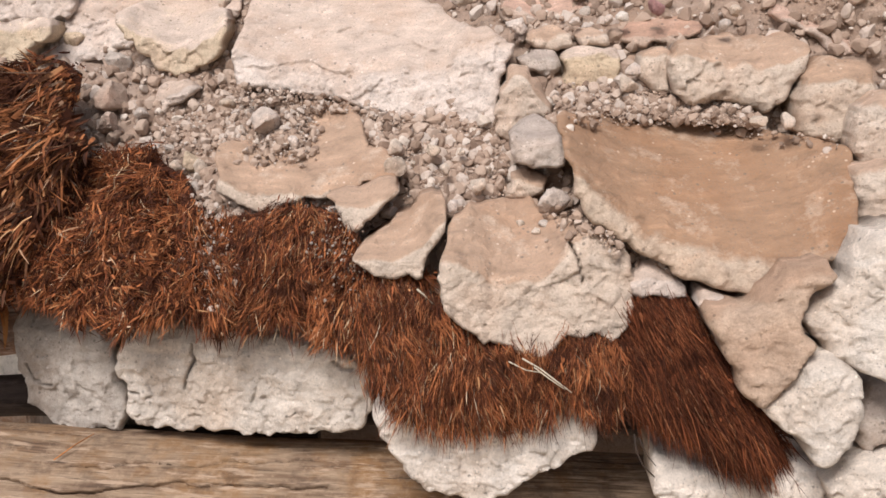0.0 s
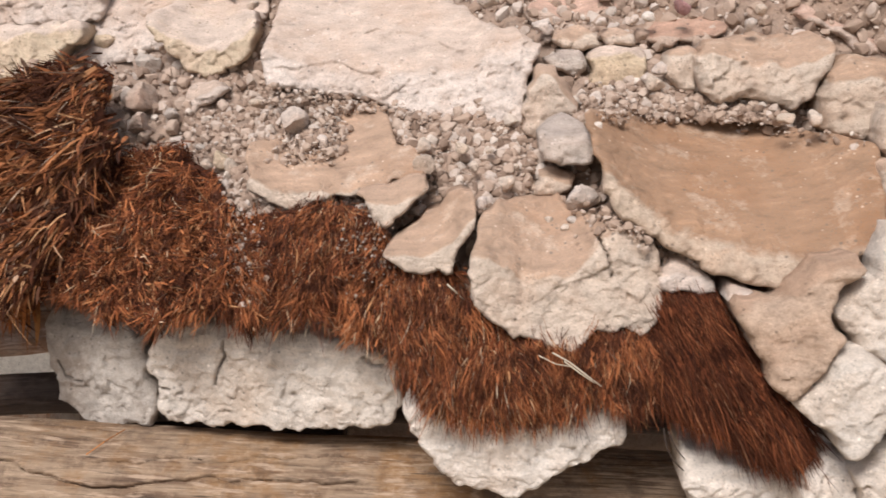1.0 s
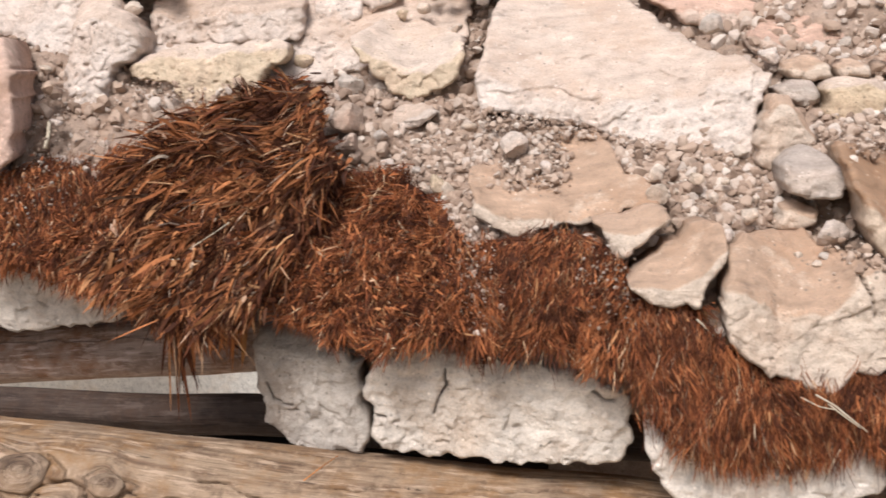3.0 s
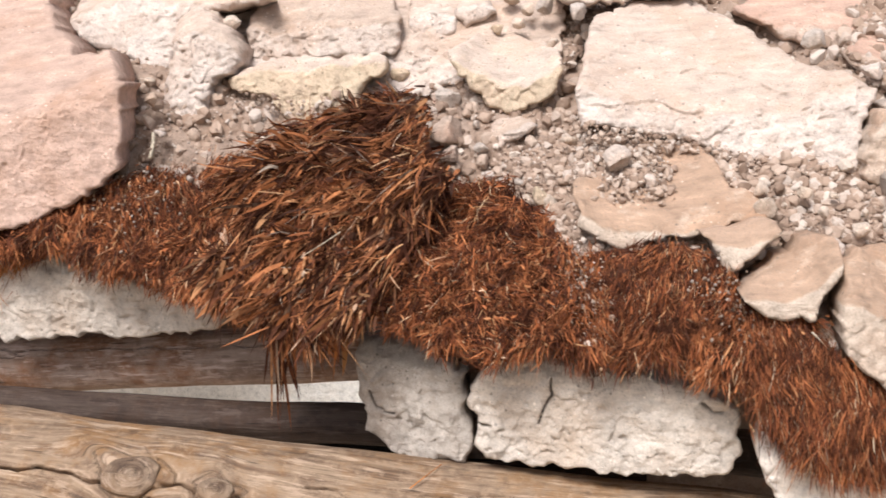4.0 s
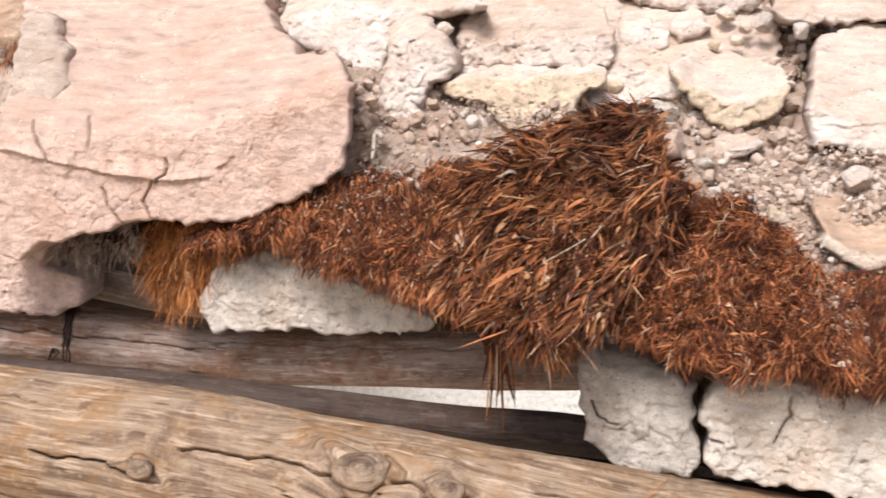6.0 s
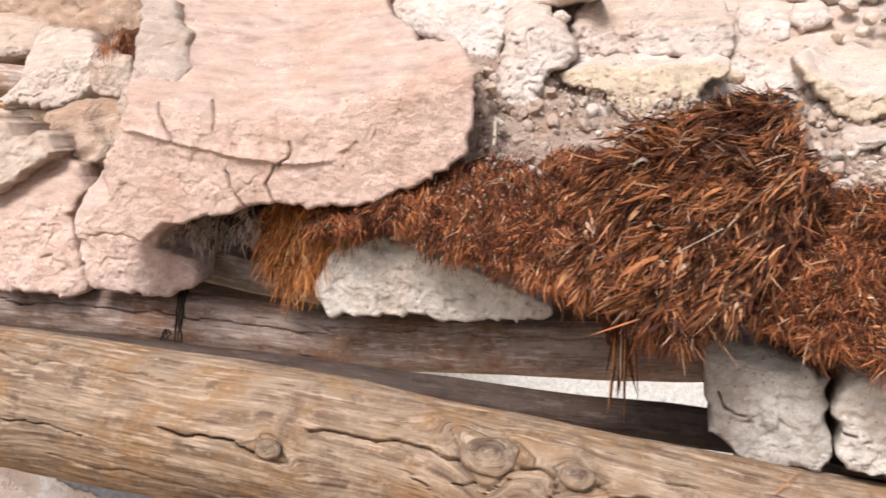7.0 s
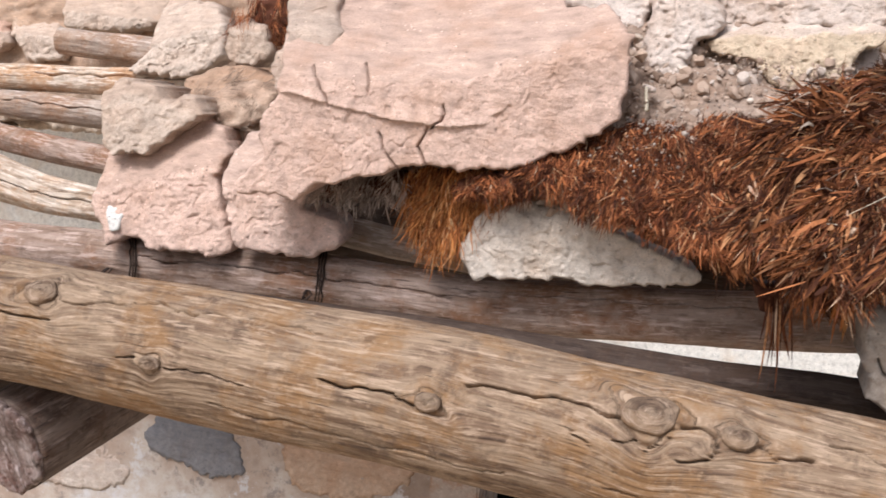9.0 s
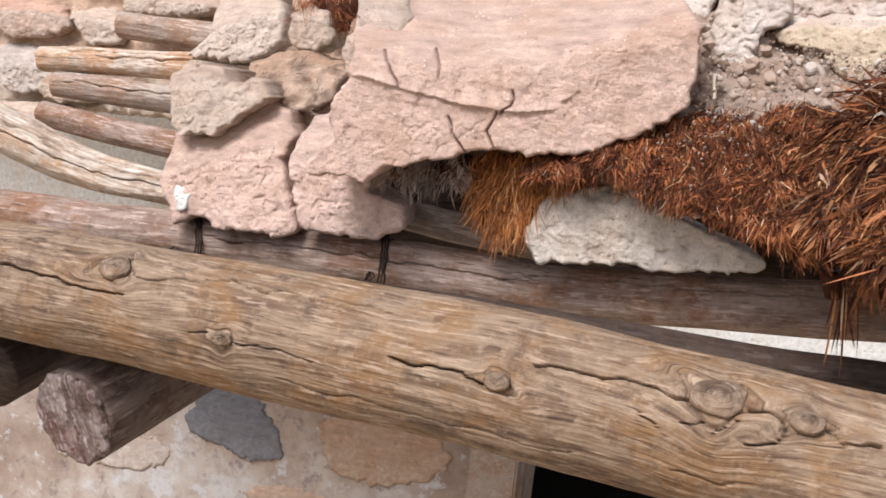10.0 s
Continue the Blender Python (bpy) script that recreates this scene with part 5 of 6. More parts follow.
slab('mud_block', 'crumbling tan mud lump on top of the pink one', (-2.049, 1.770, 2.349), 0.0, 0.05, 0.35, 0.7,
     [(-0.055, -0.031), (-0.072, 0.017), (-0.036, 0.051), (0.031, 0.037), (0.087, 0.004), (0.109, 0.030), (0.168, -0.010), (0.105, -0.047), (0.054, -0.098), (-0.017, -0.104), (-0.048, -0.062)],
     CLAY, 1.3, 0.16, 0.012,
     crease=[(-0.061, -0.018), (-0.002, 0.023), (0.062, 0.007), (0.166, 0.001)])
slab('mud_block', 'tan crumbling mud lump above the poles', (-2.258, 2.380, 2.470), 0.0, 0, 0.3, 1.0,
     [(-0.161, -0.072), (-0.100, -0.009), (-0.121, 0.045), (-0.146, 0.137), (0.031, 0.128), (0.112, 0.069), (0.121, -0.007), (0.088, -0.048), (0.023, -0.072), (-0.061, -0.077)],
     CLAY, 1.3, 0.1, 0.03,
     crease=[(-0.168, -0.045), (-0.082, 0.007), (0.112, 0.069)])
slab('rubble_stone', 'grey-tan mud lump in a gap of the rubble', (-1.961, 2.100, 2.519), 0.0, 0, 0.15, 1.35,
     [(-0.049, -0.043), (-0.048, 0.010), (-0.022, 0.034), (0.044, 0.019), (0.070, -0.045), (0.034, -0.080), (-0.022, -0.079)],
     CLAY, 1.1, 0.1, 0.025)
slab('mud_block', 'tan mud infill behind the pink lump', (-1.908, 1.930, 2.367), 0.0, 0, 0.4, 1.35,
     [(-0.116, -0.012), (-0.134, 0.037), (-0.096, 0.061), (-0.023, 0.075), (0.068, 0.058), (0.134, 0.015), (0.116, -0.047), (0.075, -0.087), (0.008, -0.077), (-0.061, -0.043)],
     BROWN, 2.2, 0.1, 0.025)
slab('rubble_stone', 'greyish rubble stone in the end wall', (-3.125, 2.660, 2.319), 0.0, 0, 0.1, 1.35,
     [(-0.148, 0.050), (-0.044, 0.071), (0.072, 0.035), (0.106, -0.041), (0.062, -0.089), (-0.039, -0.100), (-0.106, -0.064)],
     GREY, 1.2, 0.1, 0.03)
slab('rubble_stone', 'tan rubble stone in the end wall', (-2.920, 2.700, 2.471), 0.0, 0, 0.1, 1.35,
     [(-0.116, 0.047), (-0.104, 0.119), (-0.001, 0.108), (0.106, -0.016), (0.101, -0.068), (-0.020, -0.080), (-0.078, -0.016)],
     CLAY, 1.0, 0.1, 0.03)
slab('rubble_stone', 'pinkish rubble stone in the end wall', (-3.132, 2.700, 2.477), 0.0, 0, 0.1, 1.35,
     [(-0.183, -0.034), (-0.234, 0.100), (-0.097, 0.134), (0.066, 0.066), (0.131, -0.040), (0.051, -0.079), (-0.092, -0.088)],
     PINKTAN, 1.2, 0.1, 0.03)
slab('rubble_stone', 'small tan rubble stone in the end wall', (-2.962, 2.620, 2.266), 0.0, 0, 0.1, 1.35,
     [(-0.079, -0.034), (-0.077, 0.027), (-0.036, 0.046), (0.053, 0.006), (0.080, -0.042), (-0.013, -0.056)],
     TAN, 1.2, 0.1, 0.02)
slab('rubble_stone', 'cream rubble stone in the end wall', (-2.636, 2.620, 2.547), 0.0, 0, 0.1, 1.35,
     [(-0.135, -0.045), (-0.175, 0.059), (-0.005, 0.095), (0.146, 0.071), (0.184, -0.016), (0.079, -0.042), (-0.086, -0.054)],
     CLAY, 1.1, 0.1, 0.03)
slab('mud_block', 'grey-white mud block under the thatch edge', (-1.144, 1.668, 2.231), 0.0, -0.05, 0.02, 0.9,
     [(-0.186, -0.093), (-0.174, -0.040), (-0.141, 0.004), (-0.053, 0.026), (0.043, 0.013), (0.139, -0.023), (0.240, -0.055), (0.237, -0.080), (0.165, -0.092), (0.066, -0.107), (0.004, -0.102), (-0.088, -0.118), (-0.152, -0.122)],
     WHITE, 1.0, 0.12, 0.012)
slab('white_smear', 'white lime smear on the pink mud lump', (-2.043, 1.712, 2.131), 0.0, 0.1, 0.25, 1.3,
     [(-0.026, 0.031), (-0.009, 0.042), (0.012, 0.015), (0.020, -0.009), (0.016, -0.037), (0.001, -0.036), (-0.013, -0.005)],
     LIME, 0.5, 0.05, 0.006)
slab('mud_slab', 'reddish-tan mud plate behind the lumpy block', (0.062, 1.790, 2.670), 0.0, -0.15, 0.15, 1.35,
     [(-0.123, 0.030), (-0.046, 0.087), (0.082, 0.095), (0.104, 0.028), (0.046, -0.009), (0.009, -0.035), (-0.047, -0.018)],
     PINKTAN, 1.0, 0.1, 0.012)
slab('mud_block', 'rough tan mud bonded to the pink slab', (-1.667, 1.655, 2.501), 0.0, 0.09, 0.2, 1.0,
     [(-0.012, -0.102), (-0.029, -0.059), (-0.012, 0.001), (-0.039, 0.073), (-0.067, 0.137), (-0.016, 0.153), (0.052, 0.080), (0.086, 0.009), (0.056, -0.043), (0.031, -0.084)],
     PINKCLAY, 1.2, 0.06, 0.02)
slab('mud_block', 'tan mud mortar in the end wall', (-3.065, 2.550, 2.169), 0.0, 0, 0.1, 1.35,
     [(-0.142, 0.001), (-0.090, 0.027), (0.100, 0.037), (0.148, -0.008), (0.065, -0.043), (-0.136, -0.041)],
     CLAY, 1.2, 0.1, 0.012)
thatch('thatch_flap', 'smooth dark red-brown fibre flap hanging like a pelt', (0.295, 1.258, 2.188), 0.0, -0.25, 0.2, 0.6,
     [(-0.036, 0.068), (0.005, 0.069), (0.025, 0.046), (0.050, 0.004), (0.080, -0.042), (0.115, -0.083), (0.096, -0.101), (0.053, -0.092), (0.010, -0.065), (-0.027, -0.051), (-0.061, -0.039), (-0.078, -0.013), (-0.056, 0.028)],
     PELT, 1.5, 0.05, 0.03, (0.66, -1.0), 0.046, 30000, 0.00075, 0.13, 0.07)
thatch('thatch_mat', 'matted reddish-brown thatch fibre spilling from under the slabs', (0.026, 1.278, 2.174), 0.0, -0.1, 0.25, 0.6,
     [(-0.138, 0.055), (-0.134, 0.101), (-0.089, 0.102), (-0.044, 0.077), (-0.014, 0.045), (0.044, 0.027), (0.100, 0.009), (0.129, 0.029), (0.173, 0.040), (0.196, 0.012), (0.198, -0.038), (0.156, -0.037), (0.117, -0.039), (0.078, -0.061), (0.029, -0.065), (-0.014, -0.073), (-0.058, -0.063), (-0.094, -0.038), (-0.120, -0.003)],
     FIBRE, 1.5, 0.05, 0.03, (0.1, -1.0), 0.024, 30000, 0.0008, 0.4, 0.35)
thatch('thatch_mat', 'matted reddish-brown thatch fibre spilling from under the slabs', (-0.233, 1.378, 2.245), 0.0, -0.2, 0.35, 0.7,
     [(-0.130, 0.078), (-0.057, 0.091), (0.057, 0.106), (0.105, 0.086), (0.131, 0.032), (0.215, 0.029), (0.170, -0.020), (0.144, -0.058), (0.064, -0.046), (-0.031, -0.043), (-0.120, -0.032), (-0.146, 0.007)],
     FIBRE, 1.5, 0.05, 0.03, (0.05, -1.0), 0.019, 26000, 0.0010, 0.65, 0.5)
thatch('thatch_mat', 'coarse matted red-brown thatch with dry seed husks', (-0.482, 1.448, 2.293), 0.0, -0.25, 0.45, 0.9,
     [(-0.127, 0.074), (-0.073, 0.113), (0.033, 0.131), (0.113, 0.082), (0.147, 0.034), (0.162, -0.035), (0.140, -0.076), (0.058, -0.089), (-0.018, -0.095), (-0.080, -0.078), (-0.136, -0.058), (-0.150, -0.007)],
     FIBRE, 1.5, 0.05, 0.03, (-0.2, -0.6), 0.019, 22000, 0.0013, 1.5, 0.7)
thatch('thatch_bundle', 'long loose red-brown thatch blades combed sideways out of the roof', (-0.709, 1.545, 2.455), 0.0, -0.15, 0.6, 0.9,
     [(-0.139, -0.040), (-0.090, -0.004), (-0.044, 0.039), (0.055, 0.077), (0.103, 0.087), (0.143, 0.047), (0.165, -0.001), (0.192, -0.023), (0.128, -0.065), (0.045, -0.086), (-0.058, -0.092), (-0.131, -0.088)],
     BLADE, 1.5, 0.05, 0.03, (-1.0, -0.36), 0.040, 9000, 0.0026, 0.65, 0.5)
thatch('thatch_bundle', 'broad dry thatch blades drooping over the eave', (-0.711, 1.475, 2.335), 0.0, -0.15, 0.45, 0.8,
     [(-0.148, 0.030), (-0.080, 0.049), (0.023, 0.071), (0.118, 0.075), (0.171, 0.055), (0.151, 0.002), (0.115, -0.054), (0.089, -0.090), (0.053, -0.104), (0.011, -0.107), (-0.041, -0.096), (-0.094, -0.088), (-0.152, -0.057)],
     BLADE, 1.5, 0.05, 0.03, (-0.66, -0.8), 0.032, 8500, 0.0030, 0.7, 0.55)
thatch('thatch_bundle', 'tight reddish fibre tuft at the top of the thatch', (-0.626, 1.630, 2.523), 0.0, -0.15, 0.7, 0.9,
     [(-0.062, -0.020), (-0.029, 0.012), (0.014, 0.031), (0.055, -0.002), (0.062, -0.040), (0.006, -0.051)],
     FIBRE, 1.5, 0.05, 0.03, (-0.8, 0.12), 0.018, 3400, 0.0015, 0.8, 0.4)
thatch('thatch_bundle', 'ragged tan thatch ends hanging over the pole', (-0.760, 1.560, 2.185), 0.0, -0.1, 0.2, 0.5,
     [(-0.140, 0.057), (-0.044, 0.055), (0.085, 0.063), (0.100, 0.015), (0.083, -0.011), (0.038, -0.023), (-0.038, 0.006), (-0.125, 0.020)],
     BLADE, 1.5, 0.05, 0.03, (-0.05, -1.0), 0.032, 420, 0.0022, 0.35, 0.2)
thatch('thatch_mat', 'matted reddish-brown thatch fibre spilling from under the slabs', (-0.928, 1.605, 2.315), 0.0, -0.1, 0.5, 0.9,
     [(-0.407, -0.031), (-0.310, -0.004), (-0.238, 0.027), (-0.179, 0.066), (-0.125, 0.094), (-0.056, 0.094), (0.017, 0.114), (0.092, 0.121), (0.128, 0.054), (0.134, -0.071), (0.066, -0.092), (0.012, -0.090), (-0.044, -0.077), (-0.092, -0.068), (-0.163, -0.047), (-0.225, -0.027), (-0.284, -0.030), (-0.332, -0.044), (-0.391, -0.054)],
     FIBRE, 1.5, 0.05, 0.03, (-0.15, -1.0), 0.020, 27000, 0.0012, 0.85, 0.45)
thatch('thatch_mat', 'ragged golden-brown thatch fringe over the pole', (-1.342, 1.700, 2.249), 0.0, -0.05, 0.1, 0.5,
     [(-0.112, 0.015), (-0.085, 0.038), (0.012, 0.042), (0.113, 0.066), (0.124, 0.013), (0.054, -0.006), (0.016, -0.049), (0.001, -0.091), (-0.049, -0.100), (-0.079, -0.055), (-0.101, -0.017)],
     GOLD, 1.5, 0.05, 0.03, (-0.05, -1.0), 0.034, 5500, 0.0013, 0.32, 0.3)
thatch('thatch_bundle', 'dark limp strands hanging past the pole', (-0.802, 1.570, 2.162), 0.0, -0.1, 0.1, 0.2,
     [(-0.020, 0.020), (0.020, 0.023), (0.020, -0.025), (-0.006, -0.027)],
     BLADE, 1.5, 0.05, 0.03, (0.05, -1.0), 0.075, 26, 0.0032, 0.12, 0.05)
thatch('thatch_bundle', 'golden limp blades hanging past the pole', (-0.722, 1.550, 2.172), 0.0, -0.1, 0.1, 0.2,
     [(-0.030, 0.041), (0.043, 0.046), (0.045, -0.005), (-0.018, -0.019)],
     GOLD, 1.5, 0.05, 0.03, (-0.05, -1.0), 0.045, 110, 0.0036, 0.15, 0.1)
thatch('thatch_mat', 'grey weathered fibre fringe under the pink slab', (-1.590, 1.715, 2.205), 0.0, -0.05, 0.1, 0.4,
     [(-0.055, 0.030), (-0.008, 0.040), (0.068, 0.056), (0.132, 0.070), (0.148, 0.030), (0.113, 0.018), (0.055, 0.020), (0.000, 0.010), (-0.042, 0.002)],
     GREYFIB, 1.5, 0.05, 0.03, (0.0, -1.0), 0.020, 1700, 0.0016, 0.4, 0.3)
gravel_bed('gravel', 'loose grey-tan gravel and mud crumbs lying between the slabs', (-0.268, 1.572, 2.389), 0.0, -0.2, 1.2, 1.35,
     [(-0.195, 0.003), (-0.215, 0.082), (-0.159, 0.116), (-0.075, 0.134), (0.008, 0.105), (0.139, 0.095), (0.195, 0.056), (0.215, -0.016), (0.124, -0.029), (0.084, -0.044), (-0.007, -0.061), (-0.047, -0.072), (-0.105, -0.046)],
     GRAVEL, 0.6, 0.03, 0.01, 1500, 0.01)
gravel_bed('gravel', 'loose grey-tan gravel and mud crumbs lying between the slabs', (-0.260, 1.588, 2.430), 0.0, -0.2, 1.2, 1.35,
     [(-0.079, -0.005), (-0.076, 0.037), (-0.039, 0.062), (0.017, 0.053), (0.054, 0.020), (0.058, -0.008), (-0.005, -0.023)],
     GRAVEL, 0.6, 0.03, 0.01, 450, 0.01)
gravel_bed('gravel', 'loose grey-tan gravel and mud crumbs lying between the slabs', (0.013, 1.478, 2.377), 0.0, -0.2, 1.2, 1.35,
     [(-0.148, 0.096), (-0.068, 0.085), (0.059, 0.068), (0.087, 0.051), (0.079, -0.008), (0.039, -0.032), (-0.008, -0.037), (-0.056, -0.012), (-0.090, 0.018), (-0.127, 0.054)],
     GRAVEL, 0.6, 0.03, 0.01, 1000, 0.013)
gravel_bed('gravel', 'loose grey-tan gravel and mud crumbs lying between the slabs', (0.271, 1.505, 2.483), 0.0, -0.2, 1.2, 1.6,
     [(-0.127, -0.006), (-0.091, 0.021), (0.007, 0.064), (0.080, 0.034), (0.156, 0.009), (0.170, -0.017), (0.059, -0.014), (-0.050, -0.019), (-0.105, -0.023)],
     GRAVEL, 0.6, 0.03, 0.01, 700, 0.01)
gravel_bed('gravel', 'loose grey-tan gravel and mud crumbs lying between the slabs', (0.320, 1.660, 2.606), 0.0, -0.2, 1.2, 1.5,
     [(-0.233, 0.018), (-0.209, 0.094), (-0.101, 0.124), (0.072, 0.111), (0.223, 0.089), (0.208, 0.008), (0.142, -0.025), (0.034, -0.038), (-0.056, -0.034), (-0.131, -0.026), (-0.201, -0.034)],
     GRAVEL, 0.6, 0.03, 0.01, 900, 0.012)
gravel_bed('gravel', 'loose grey-tan gravel and mud crumbs lying between the slabs', (-0.555, 1.815, 2.502), 0.0, -0.2, 1.0, 1.2,
     [(-0.155, 0.105), (-0.099, 0.167), (-0.018, 0.125), (0.079, 0.010), (0.112, -0.094), (0.046, -0.103), (-0.030, -0.080), (-0.059, -0.010), (-0.111, 0.045)],
     GRAVEL, 0.6, 0.03, 0.01, 600, 0.013)
gravel_bed('gravel', 'loose grey-tan gravel and mud crumbs lying between the slabs', (-0.877, 1.810, 2.491), 0.0, -0.1, 1.0, 1.2,
     [(-0.115, 0.025), (-0.061, 0.058), (0.051, 0.041), (0.104, -0.001), (0.052, -0.045), (-0.026, -0.057), (-0.088, -0.022)],
     GRAVEL, 0.6, 0.03, 0.01, 350, 0.01)
gravel_bed('gravel', 'loose grey-tan gravel and mud crumbs lying between the slabs', (-0.463, 1.875, 2.603), 0.0, -0.15, 1.2, 1.3,
     [(-0.190, -0.005), (-0.190, 0.094), (-0.009, 0.144), (0.130, 0.110), (0.181, 0.100), (0.139, 0.024), (0.109, -0.036), (0.118, -0.092), (-0.023, -0.097), (-0.104, -0.062)],
     GRAVEL, 0.6, 0.03, 0.01, 900, 0.013)
gravel_bed('gravel', 'loose grey-tan gravel and mud crumbs lying between the slabs', (-1.091, 1.860, 2.482), 0.0, 0, 0.6, 0.8,
     [(-0.083, 0.102), (0.027, 0.105), (0.048, 0.002), (0.097, -0.066), (-0.015, -0.080)],
     GRAVEL, 0.6, 0.03, 0.01, 160, 0.014)
gravel_bed('gravel', 'loose grey-tan gravel and mud crumbs lying between the slabs', (0.223, 1.370, 2.317), 0.0, -0.1, 1.2, 1.35,
     [(-0.044, 0.063), (-0.011, 0.024), (0.036, -0.006), (0.081, -0.035), (0.066, -0.041), (0.018, -0.024), (-0.059, 0.005), (-0.067, 0.036)],
     GRAVEL, 0.6, 0.03, 0.01, 200, 0.01)
cobble((-0.542, 1.715, 2.489), 0.0332, PINKTAN)
cobble((-0.532, 1.660, 2.450), 0.0246, PINKTAN)
cobble((-0.383, 1.589, 2.398), 0.0178, YELLOW)
cobble((-0.548, 1.798, 2.539), 0.0224, GREY)
cobble((-0.481, 1.682, 2.464), 0.0142, GREY)
cobble((-0.272, 1.594, 2.456), 0.0263, CREAM)
cobble((-0.222, 1.564, 2.428), 0.0154, CREAM)
cobble((-0.015, 1.496, 2.427), 0.0114, TAN)
cobble((0.050, 1.437, 2.384), 0.0141, TAN)
cobble((-0.070, 1.490, 2.405), 0.0211, TAN)
cobble((0.149, 1.400, 2.365), 0.0216, CREAM)
cobble((0.154, 1.378, 2.338), 0.0137, GREY)
cobble((0.135, 1.380, 2.340), 0.0076, GREY)
cobble((0.115, 1.662, 2.600), 0.0162, CREAM)
cobble((0.277, 1.539, 2.539), 0.0144, CREAM)
cobble((0.266, 1.518, 2.518), 0.0167, TAN)
cobble((0.425, 1.414, 2.475), 0.0128, TAN)
cobble((0.461, 1.412, 2.475), 0.0145, TAN)
cobble((0.200, 1.623, 2.607), 0.0115, CREAM)
cobble((0.270, 1.605, 2.615), 0.0105, WHITE)
cobble((0.315, 1.590, 2.628), 0.0158, REDSTONE)
cobble((-0.308, 1.771, 2.601), 0.0194, TAN)
cobble((-0.369, 1.562, 2.364), 0.0096, GREY)
cobble((-0.359, 1.542, 2.350), 0.0112, CREAM)
cobble((-0.351, 1.494, 2.330), 0.0118, CREAM)
cobble((-0.404, 1.570, 2.393), 0.0123, TAN)
cobble((-0.442, 1.608, 2.420), 0.0081, GREY)
cobble((-0.418, 1.599, 2.418), 0.0081, GREY)
cobble((-0.369, 1.584, 2.387), 0.0142, TAN)
cobble((0.012, 1.403, 2.363), 0.0108, CREAM)
cobble((0.215, 1.629, 2.622), 0.0098, GREY)
cobble((0.401, 1.532, 2.601), 0.0120, GREY)
cobble((0.420, 1.548, 2.621), 0.0095, TAN)
cobble((-0.340, 1.671, 2.479), 0.0129, TAN)
cobble((0.005, 1.454, 2.404), 0.0087, TAN)
cobble((0.025, 1.495, 2.423), 0.0081, TAN)
cobble((0.065, 1.475, 2.401), 0.0072, TAN)
cobble((-0.043, 1.483, 2.409), 0.0073, TAN)
cobble((-0.069, 1.519, 2.427), 0.0149, TAN)
cobble((0.247, 1.611, 2.610), 0.0088, CREAM)
cobble((0.125, 1.374, 2.332), 0.0068, TAN)
cobble((0.104, 1.389, 2.339), 0.0069, TAN)
cobble((-0.727, 1.841, 2.562), 0.0132, CREAM)
cobble((-1.053, 1.747, 2.526), 0.0172, BROWN)
cobble((-1.065, 1.769, 2.555), 0.0133, TAN)
cobble((-0.626, 1.904, 2.617), 0.0136, GREY)
cobble((0.029, 1.689, 2.641), 0.0231, GREY)
cobble((-0.386, 1.890, 2.707), 0.0208, GREY)
cobble((-0.330, 1.856, 2.692), 0.0184, GREY)
cobble((-0.372, 1.831, 2.638), 0.0130, TAN)
cobble((-0.432, 1.884, 2.674), 0.0155, TAN)
cobble((-0.471, 1.886, 2.663), 0.0145, YELLOW)
cobble((-0.558, 1.815, 2.541), 0.0219, PINKTAN)
cobble((-0.955, 1.900, 2.662), 0.0216, TAN)
cobble((-0.982, 1.886, 2.675), 0.0150, TAN)
cobble((-0.639, 1.861, 2.578), 0.0205, YELLOW)
cobble((-0.920, 1.812, 2.500), 0.0123, TAN)
cobble((-0.889, 1.813, 2.520), 0.0102, TAN)
cobble((-1.028, 1.719, 2.470), 0.0119, CREAM)
cobble((-0.959, 1.672, 2.399), 0.0087, GREY)
cobble((-0.591, 1.548, 2.403), 0.0069, GREY)
cobble((-0.449, 1.933, 2.721), 0.0191, TAN)
cobble((-0.418, 1.903, 2.700), 0.0146, TAN)
straw('thin pale straw caught in the thatch', [(0.099, 1.252, 2.194), (0.120, 1.244, 2.184), (0.141, 1.242, 2.168), (0.160, 1.239, 2.154)], 0.0013, STRAW)
straw('thin pale straw caught in the thatch', [(0.113, 1.245, 2.185), (0.134, 1.241, 2.170), (0.152, 1.239, 2.158)], 0.001, STRAW)
straw('thin pale straw caught in the thatch', [(0.082, 1.252, 2.190), (0.103, 1.246, 2.181), (0.122, 1.242, 2.179)], 0.001, STRAW)
straw('dark wiry root hanging under the thatch', [(0.240, 1.240, 2.098), (0.244, 1.240, 2.075), (0.253, 1.240, 2.056), (0.268, 1.240, 2.041)], 0.0013, CORD)
straw('dark wiry root hanging under the thatch', [(0.245, 1.235, 2.096), (0.256, 1.235, 2.073), (0.268, 1.235, 2.058)], 0.001, CORD)
straw('pale broken straw in the crack between slabs', [(-0.034, 1.325, 2.265), (-0.024, 1.325, 2.256), (-0.012, 1.325, 2.244)], 0.0015, STRAW)
straw('dry orange grass stalk resting against the log', [(-0.552, 1.393, 1.998), (-0.531, 1.415, 2.010), (-0.513, 1.451, 2.014)], 0.001, GOLD)
straw('pale splinter standing in the rubble gap', [(-1.026, 1.672, 2.433), (-1.032, 1.697, 2.454), (-1.034, 1.706, 2.472)], 0.004, STRAW)
straw('pale splinter stuck in the mud block', [(-1.086, 1.690, 2.146), (-1.086, 1.690, 2.164), (-1.084, 1.690, 2.174)], 0.0028, STRAW)
straw('pale straw lying across the thatch', [(-0.768, 1.430, 2.300), (-0.735, 1.430, 2.302), (-0.702, 1.430, 2.300)], 0.0008, STRAW)
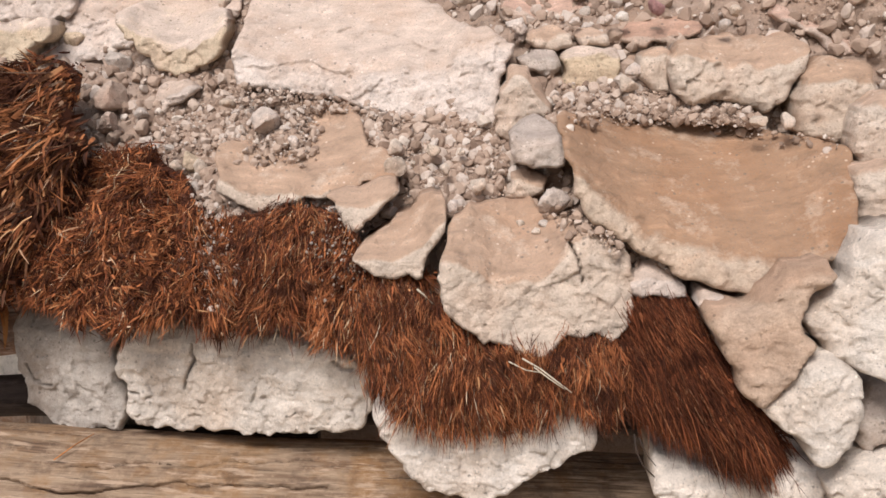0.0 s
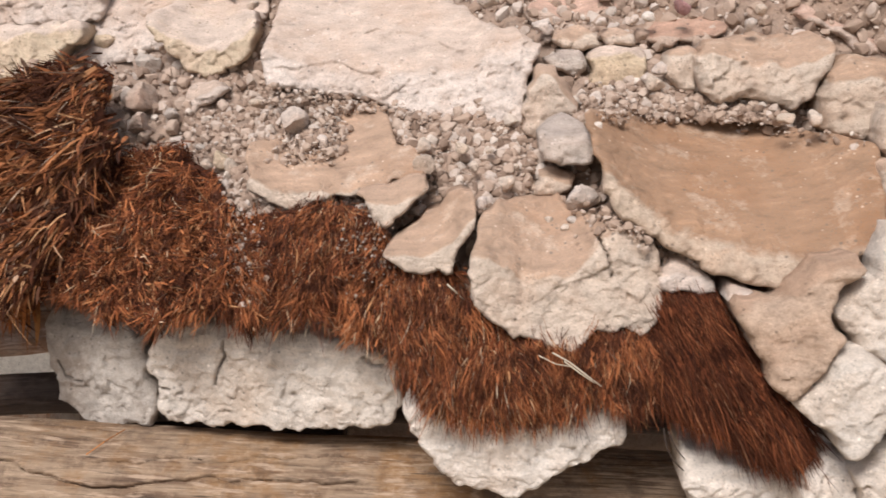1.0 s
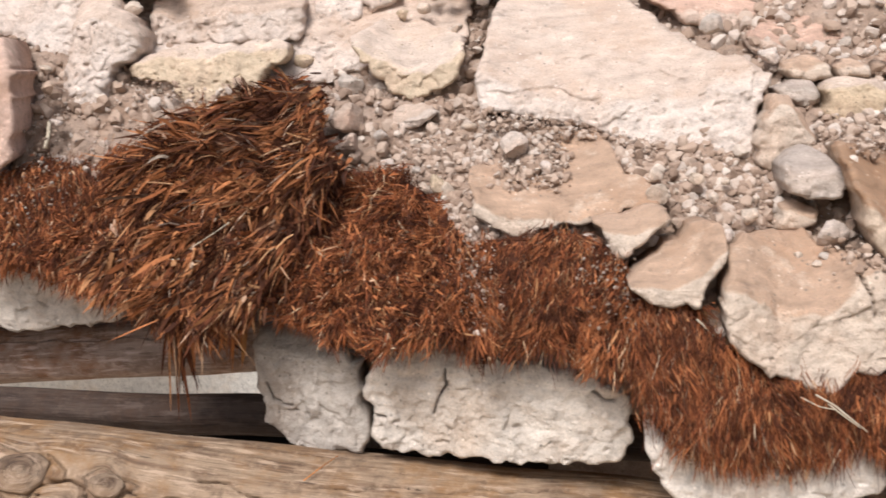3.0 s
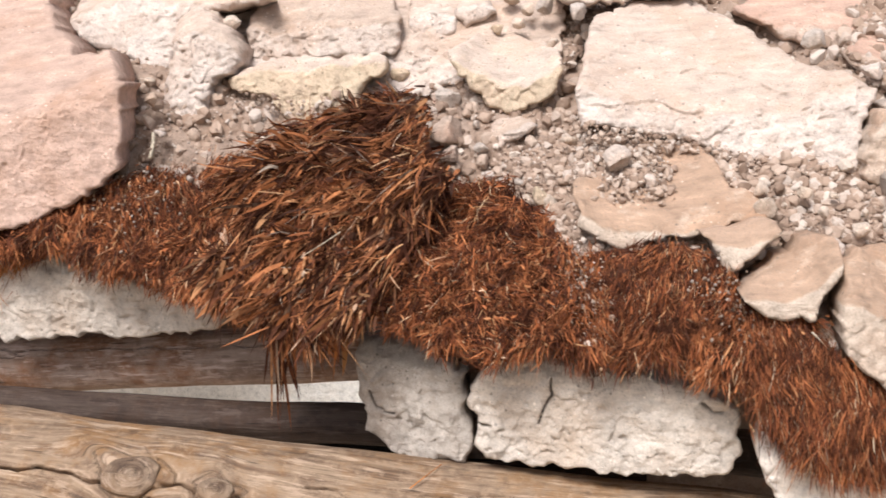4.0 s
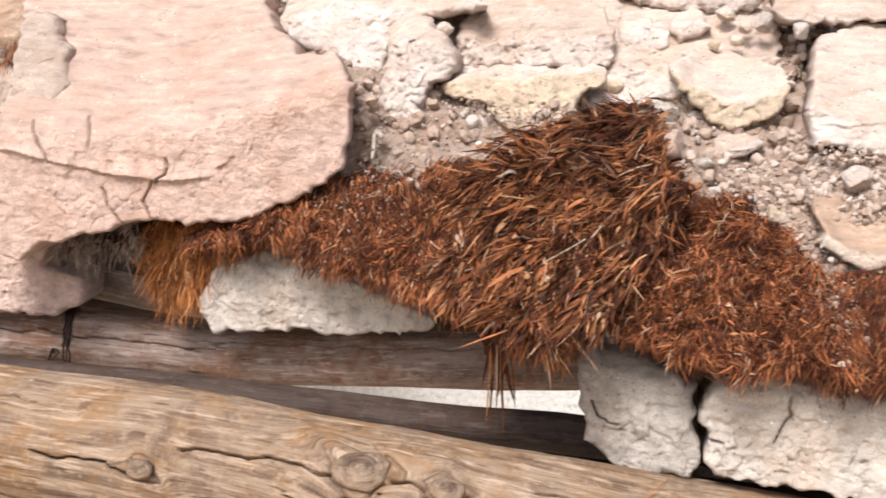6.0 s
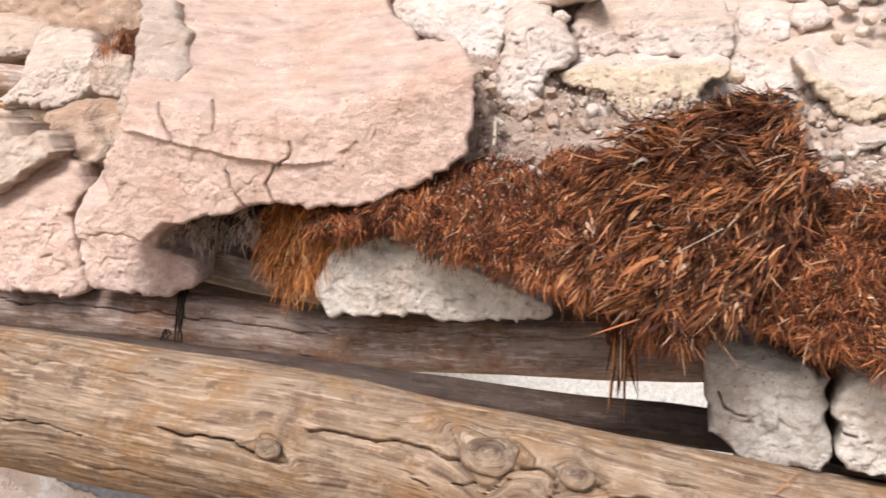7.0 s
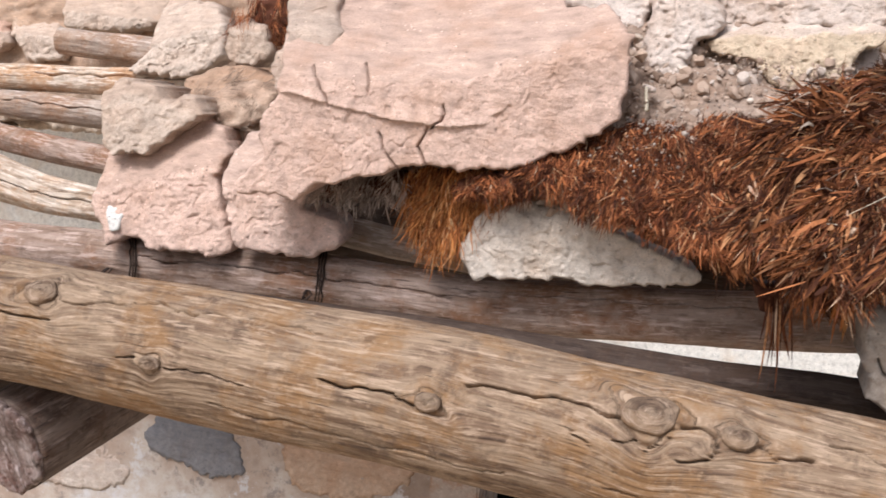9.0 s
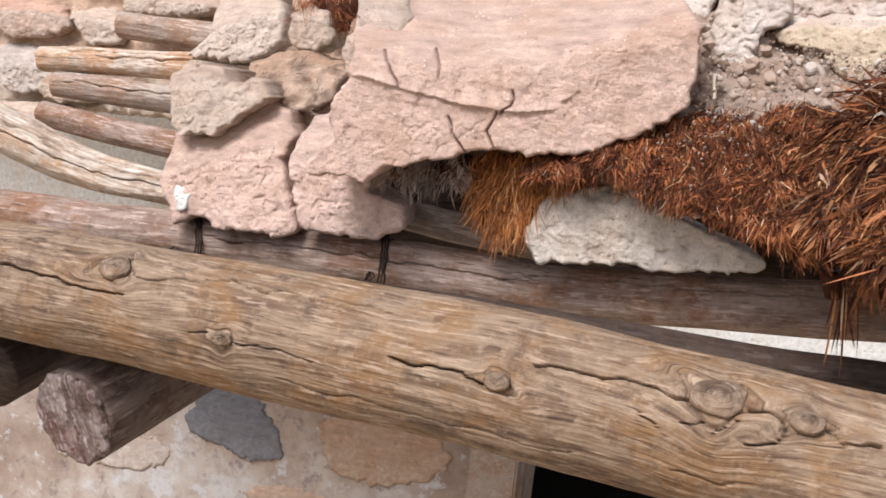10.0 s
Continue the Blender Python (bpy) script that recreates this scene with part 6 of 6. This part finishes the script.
straw('pale straw lying across the thatch', [(-0.662, 1.430, 2.356), (-0.686, 1.430, 2.339), (-0.719, 1.430, 2.317)], 0.001, STRAW)
trickle("stone_trickle", "small pale stones trickled down over the thatch", [(-0.345, 1.475, 2.355), (-0.325, 1.425, 2.310), (-0.312, 1.392, 2.270), (-0.305, 1.375, 2.235)], 0.015, 300, 0.006, 0.6)
trickle("stone_trickle", "dark and pale grit caught in the top of the thatch", [(-0.160, 1.395, 2.325), (-0.125, 1.365, 2.290), (-0.105, 1.335, 2.260)], 0.022, 150, 0.0032, 0.6, GRIT)
trickle("stone_trickle", "mud crumbs fallen on the thatch under the pink slab", [(-1.02, 1.690, 2.430), (-1.02, 1.640, 2.380), (-1.05, 1.615, 2.340)], 0.04, 200, 0.004, 0.7, GRIT)
trickle("stone_trickle", "crumbs and small stones along the back of the tan slab", [(0.172, 1.415, 2.477), (0.254, 1.490, 2.475), (0.34, 1.520, 2.480), (0.415, 1.490, 2.463), (0.475, 1.430, 2.452), (0.53, 1.365, 2.442)], 0.007, 420, 0.009, 1.0)
trickle("stone_trickle", "gravel spilled over the thin mud slab", [(-0.235, 1.630, 2.473), (-0.205, 1.588, 2.442), (-0.216, 1.560, 2.422), (-0.267, 1.570, 2.422), (-0.32, 1.56, 2.41)], 0.013, 700, 0.009, 1.2)
trickle("stone_trickle", "gravel along the foot of the cream mud block", [(-0.321, 1.640, 2.498), (-0.214, 1.630, 2.490), (-0.125, 1.610, 2.470), (-0.038, 1.590, 2.452), (0.056, 1.557, 2.440)], 0.007, 650, 0.007, 0.9)
trickle("stone_trickle", "broken mud crumbs on the back of the cracked slab", [(0.225, 1.312, 2.325), (0.20, 1.316, 2.342), (0.166, 1.340, 2.350), (0.135, 1.395, 2.353)], 0.007, 160, 0.009, 0.9)
trickle("stone_trickle", "gravel lying on the yellowish ledge", [(-0.712, 1.775, 2.535), (-0.771, 1.775, 2.510), (-0.855, 1.790, 2.525), (-0.942, 1.812, 2.540)], 0.014, 520, 0.011, 0.8)
thatch("thatch_mat", "dusty brown fibres stuffed in the gap beside the pink slab", (-1.868, 1.885, 2.375), 0.0, 0.0, 0.3, 0.8,
     [(-0.09, -0.02), (-0.04, 0.03), (0.03, 0.04), (0.085, 0.03), (0.07, -0.03), (0.01, -0.06), (-0.06, -0.05)],
     DUSTFIB, 1.2, 0.04, 0.02, (0.8, 0.55), 0.026, 700, 0.0008, 0.35, 0.2, BROWN)
thatch("thatch_mat", "rust-brown fibres in the hollow above the mud lumps", (-1.93, 2.14, 2.545), 0.0, 0.0, 0.3, 0.8,
     [(-0.07, -0.04), (-0.05, 0.05), (0.02, 0.07), (0.07, 0.03), (0.05, -0.05)],
     FIBRE, 1.2, 0.04, 0.02, (0.1, -1.0), 0.03, 1200, 0.001, 0.5, 0.25)
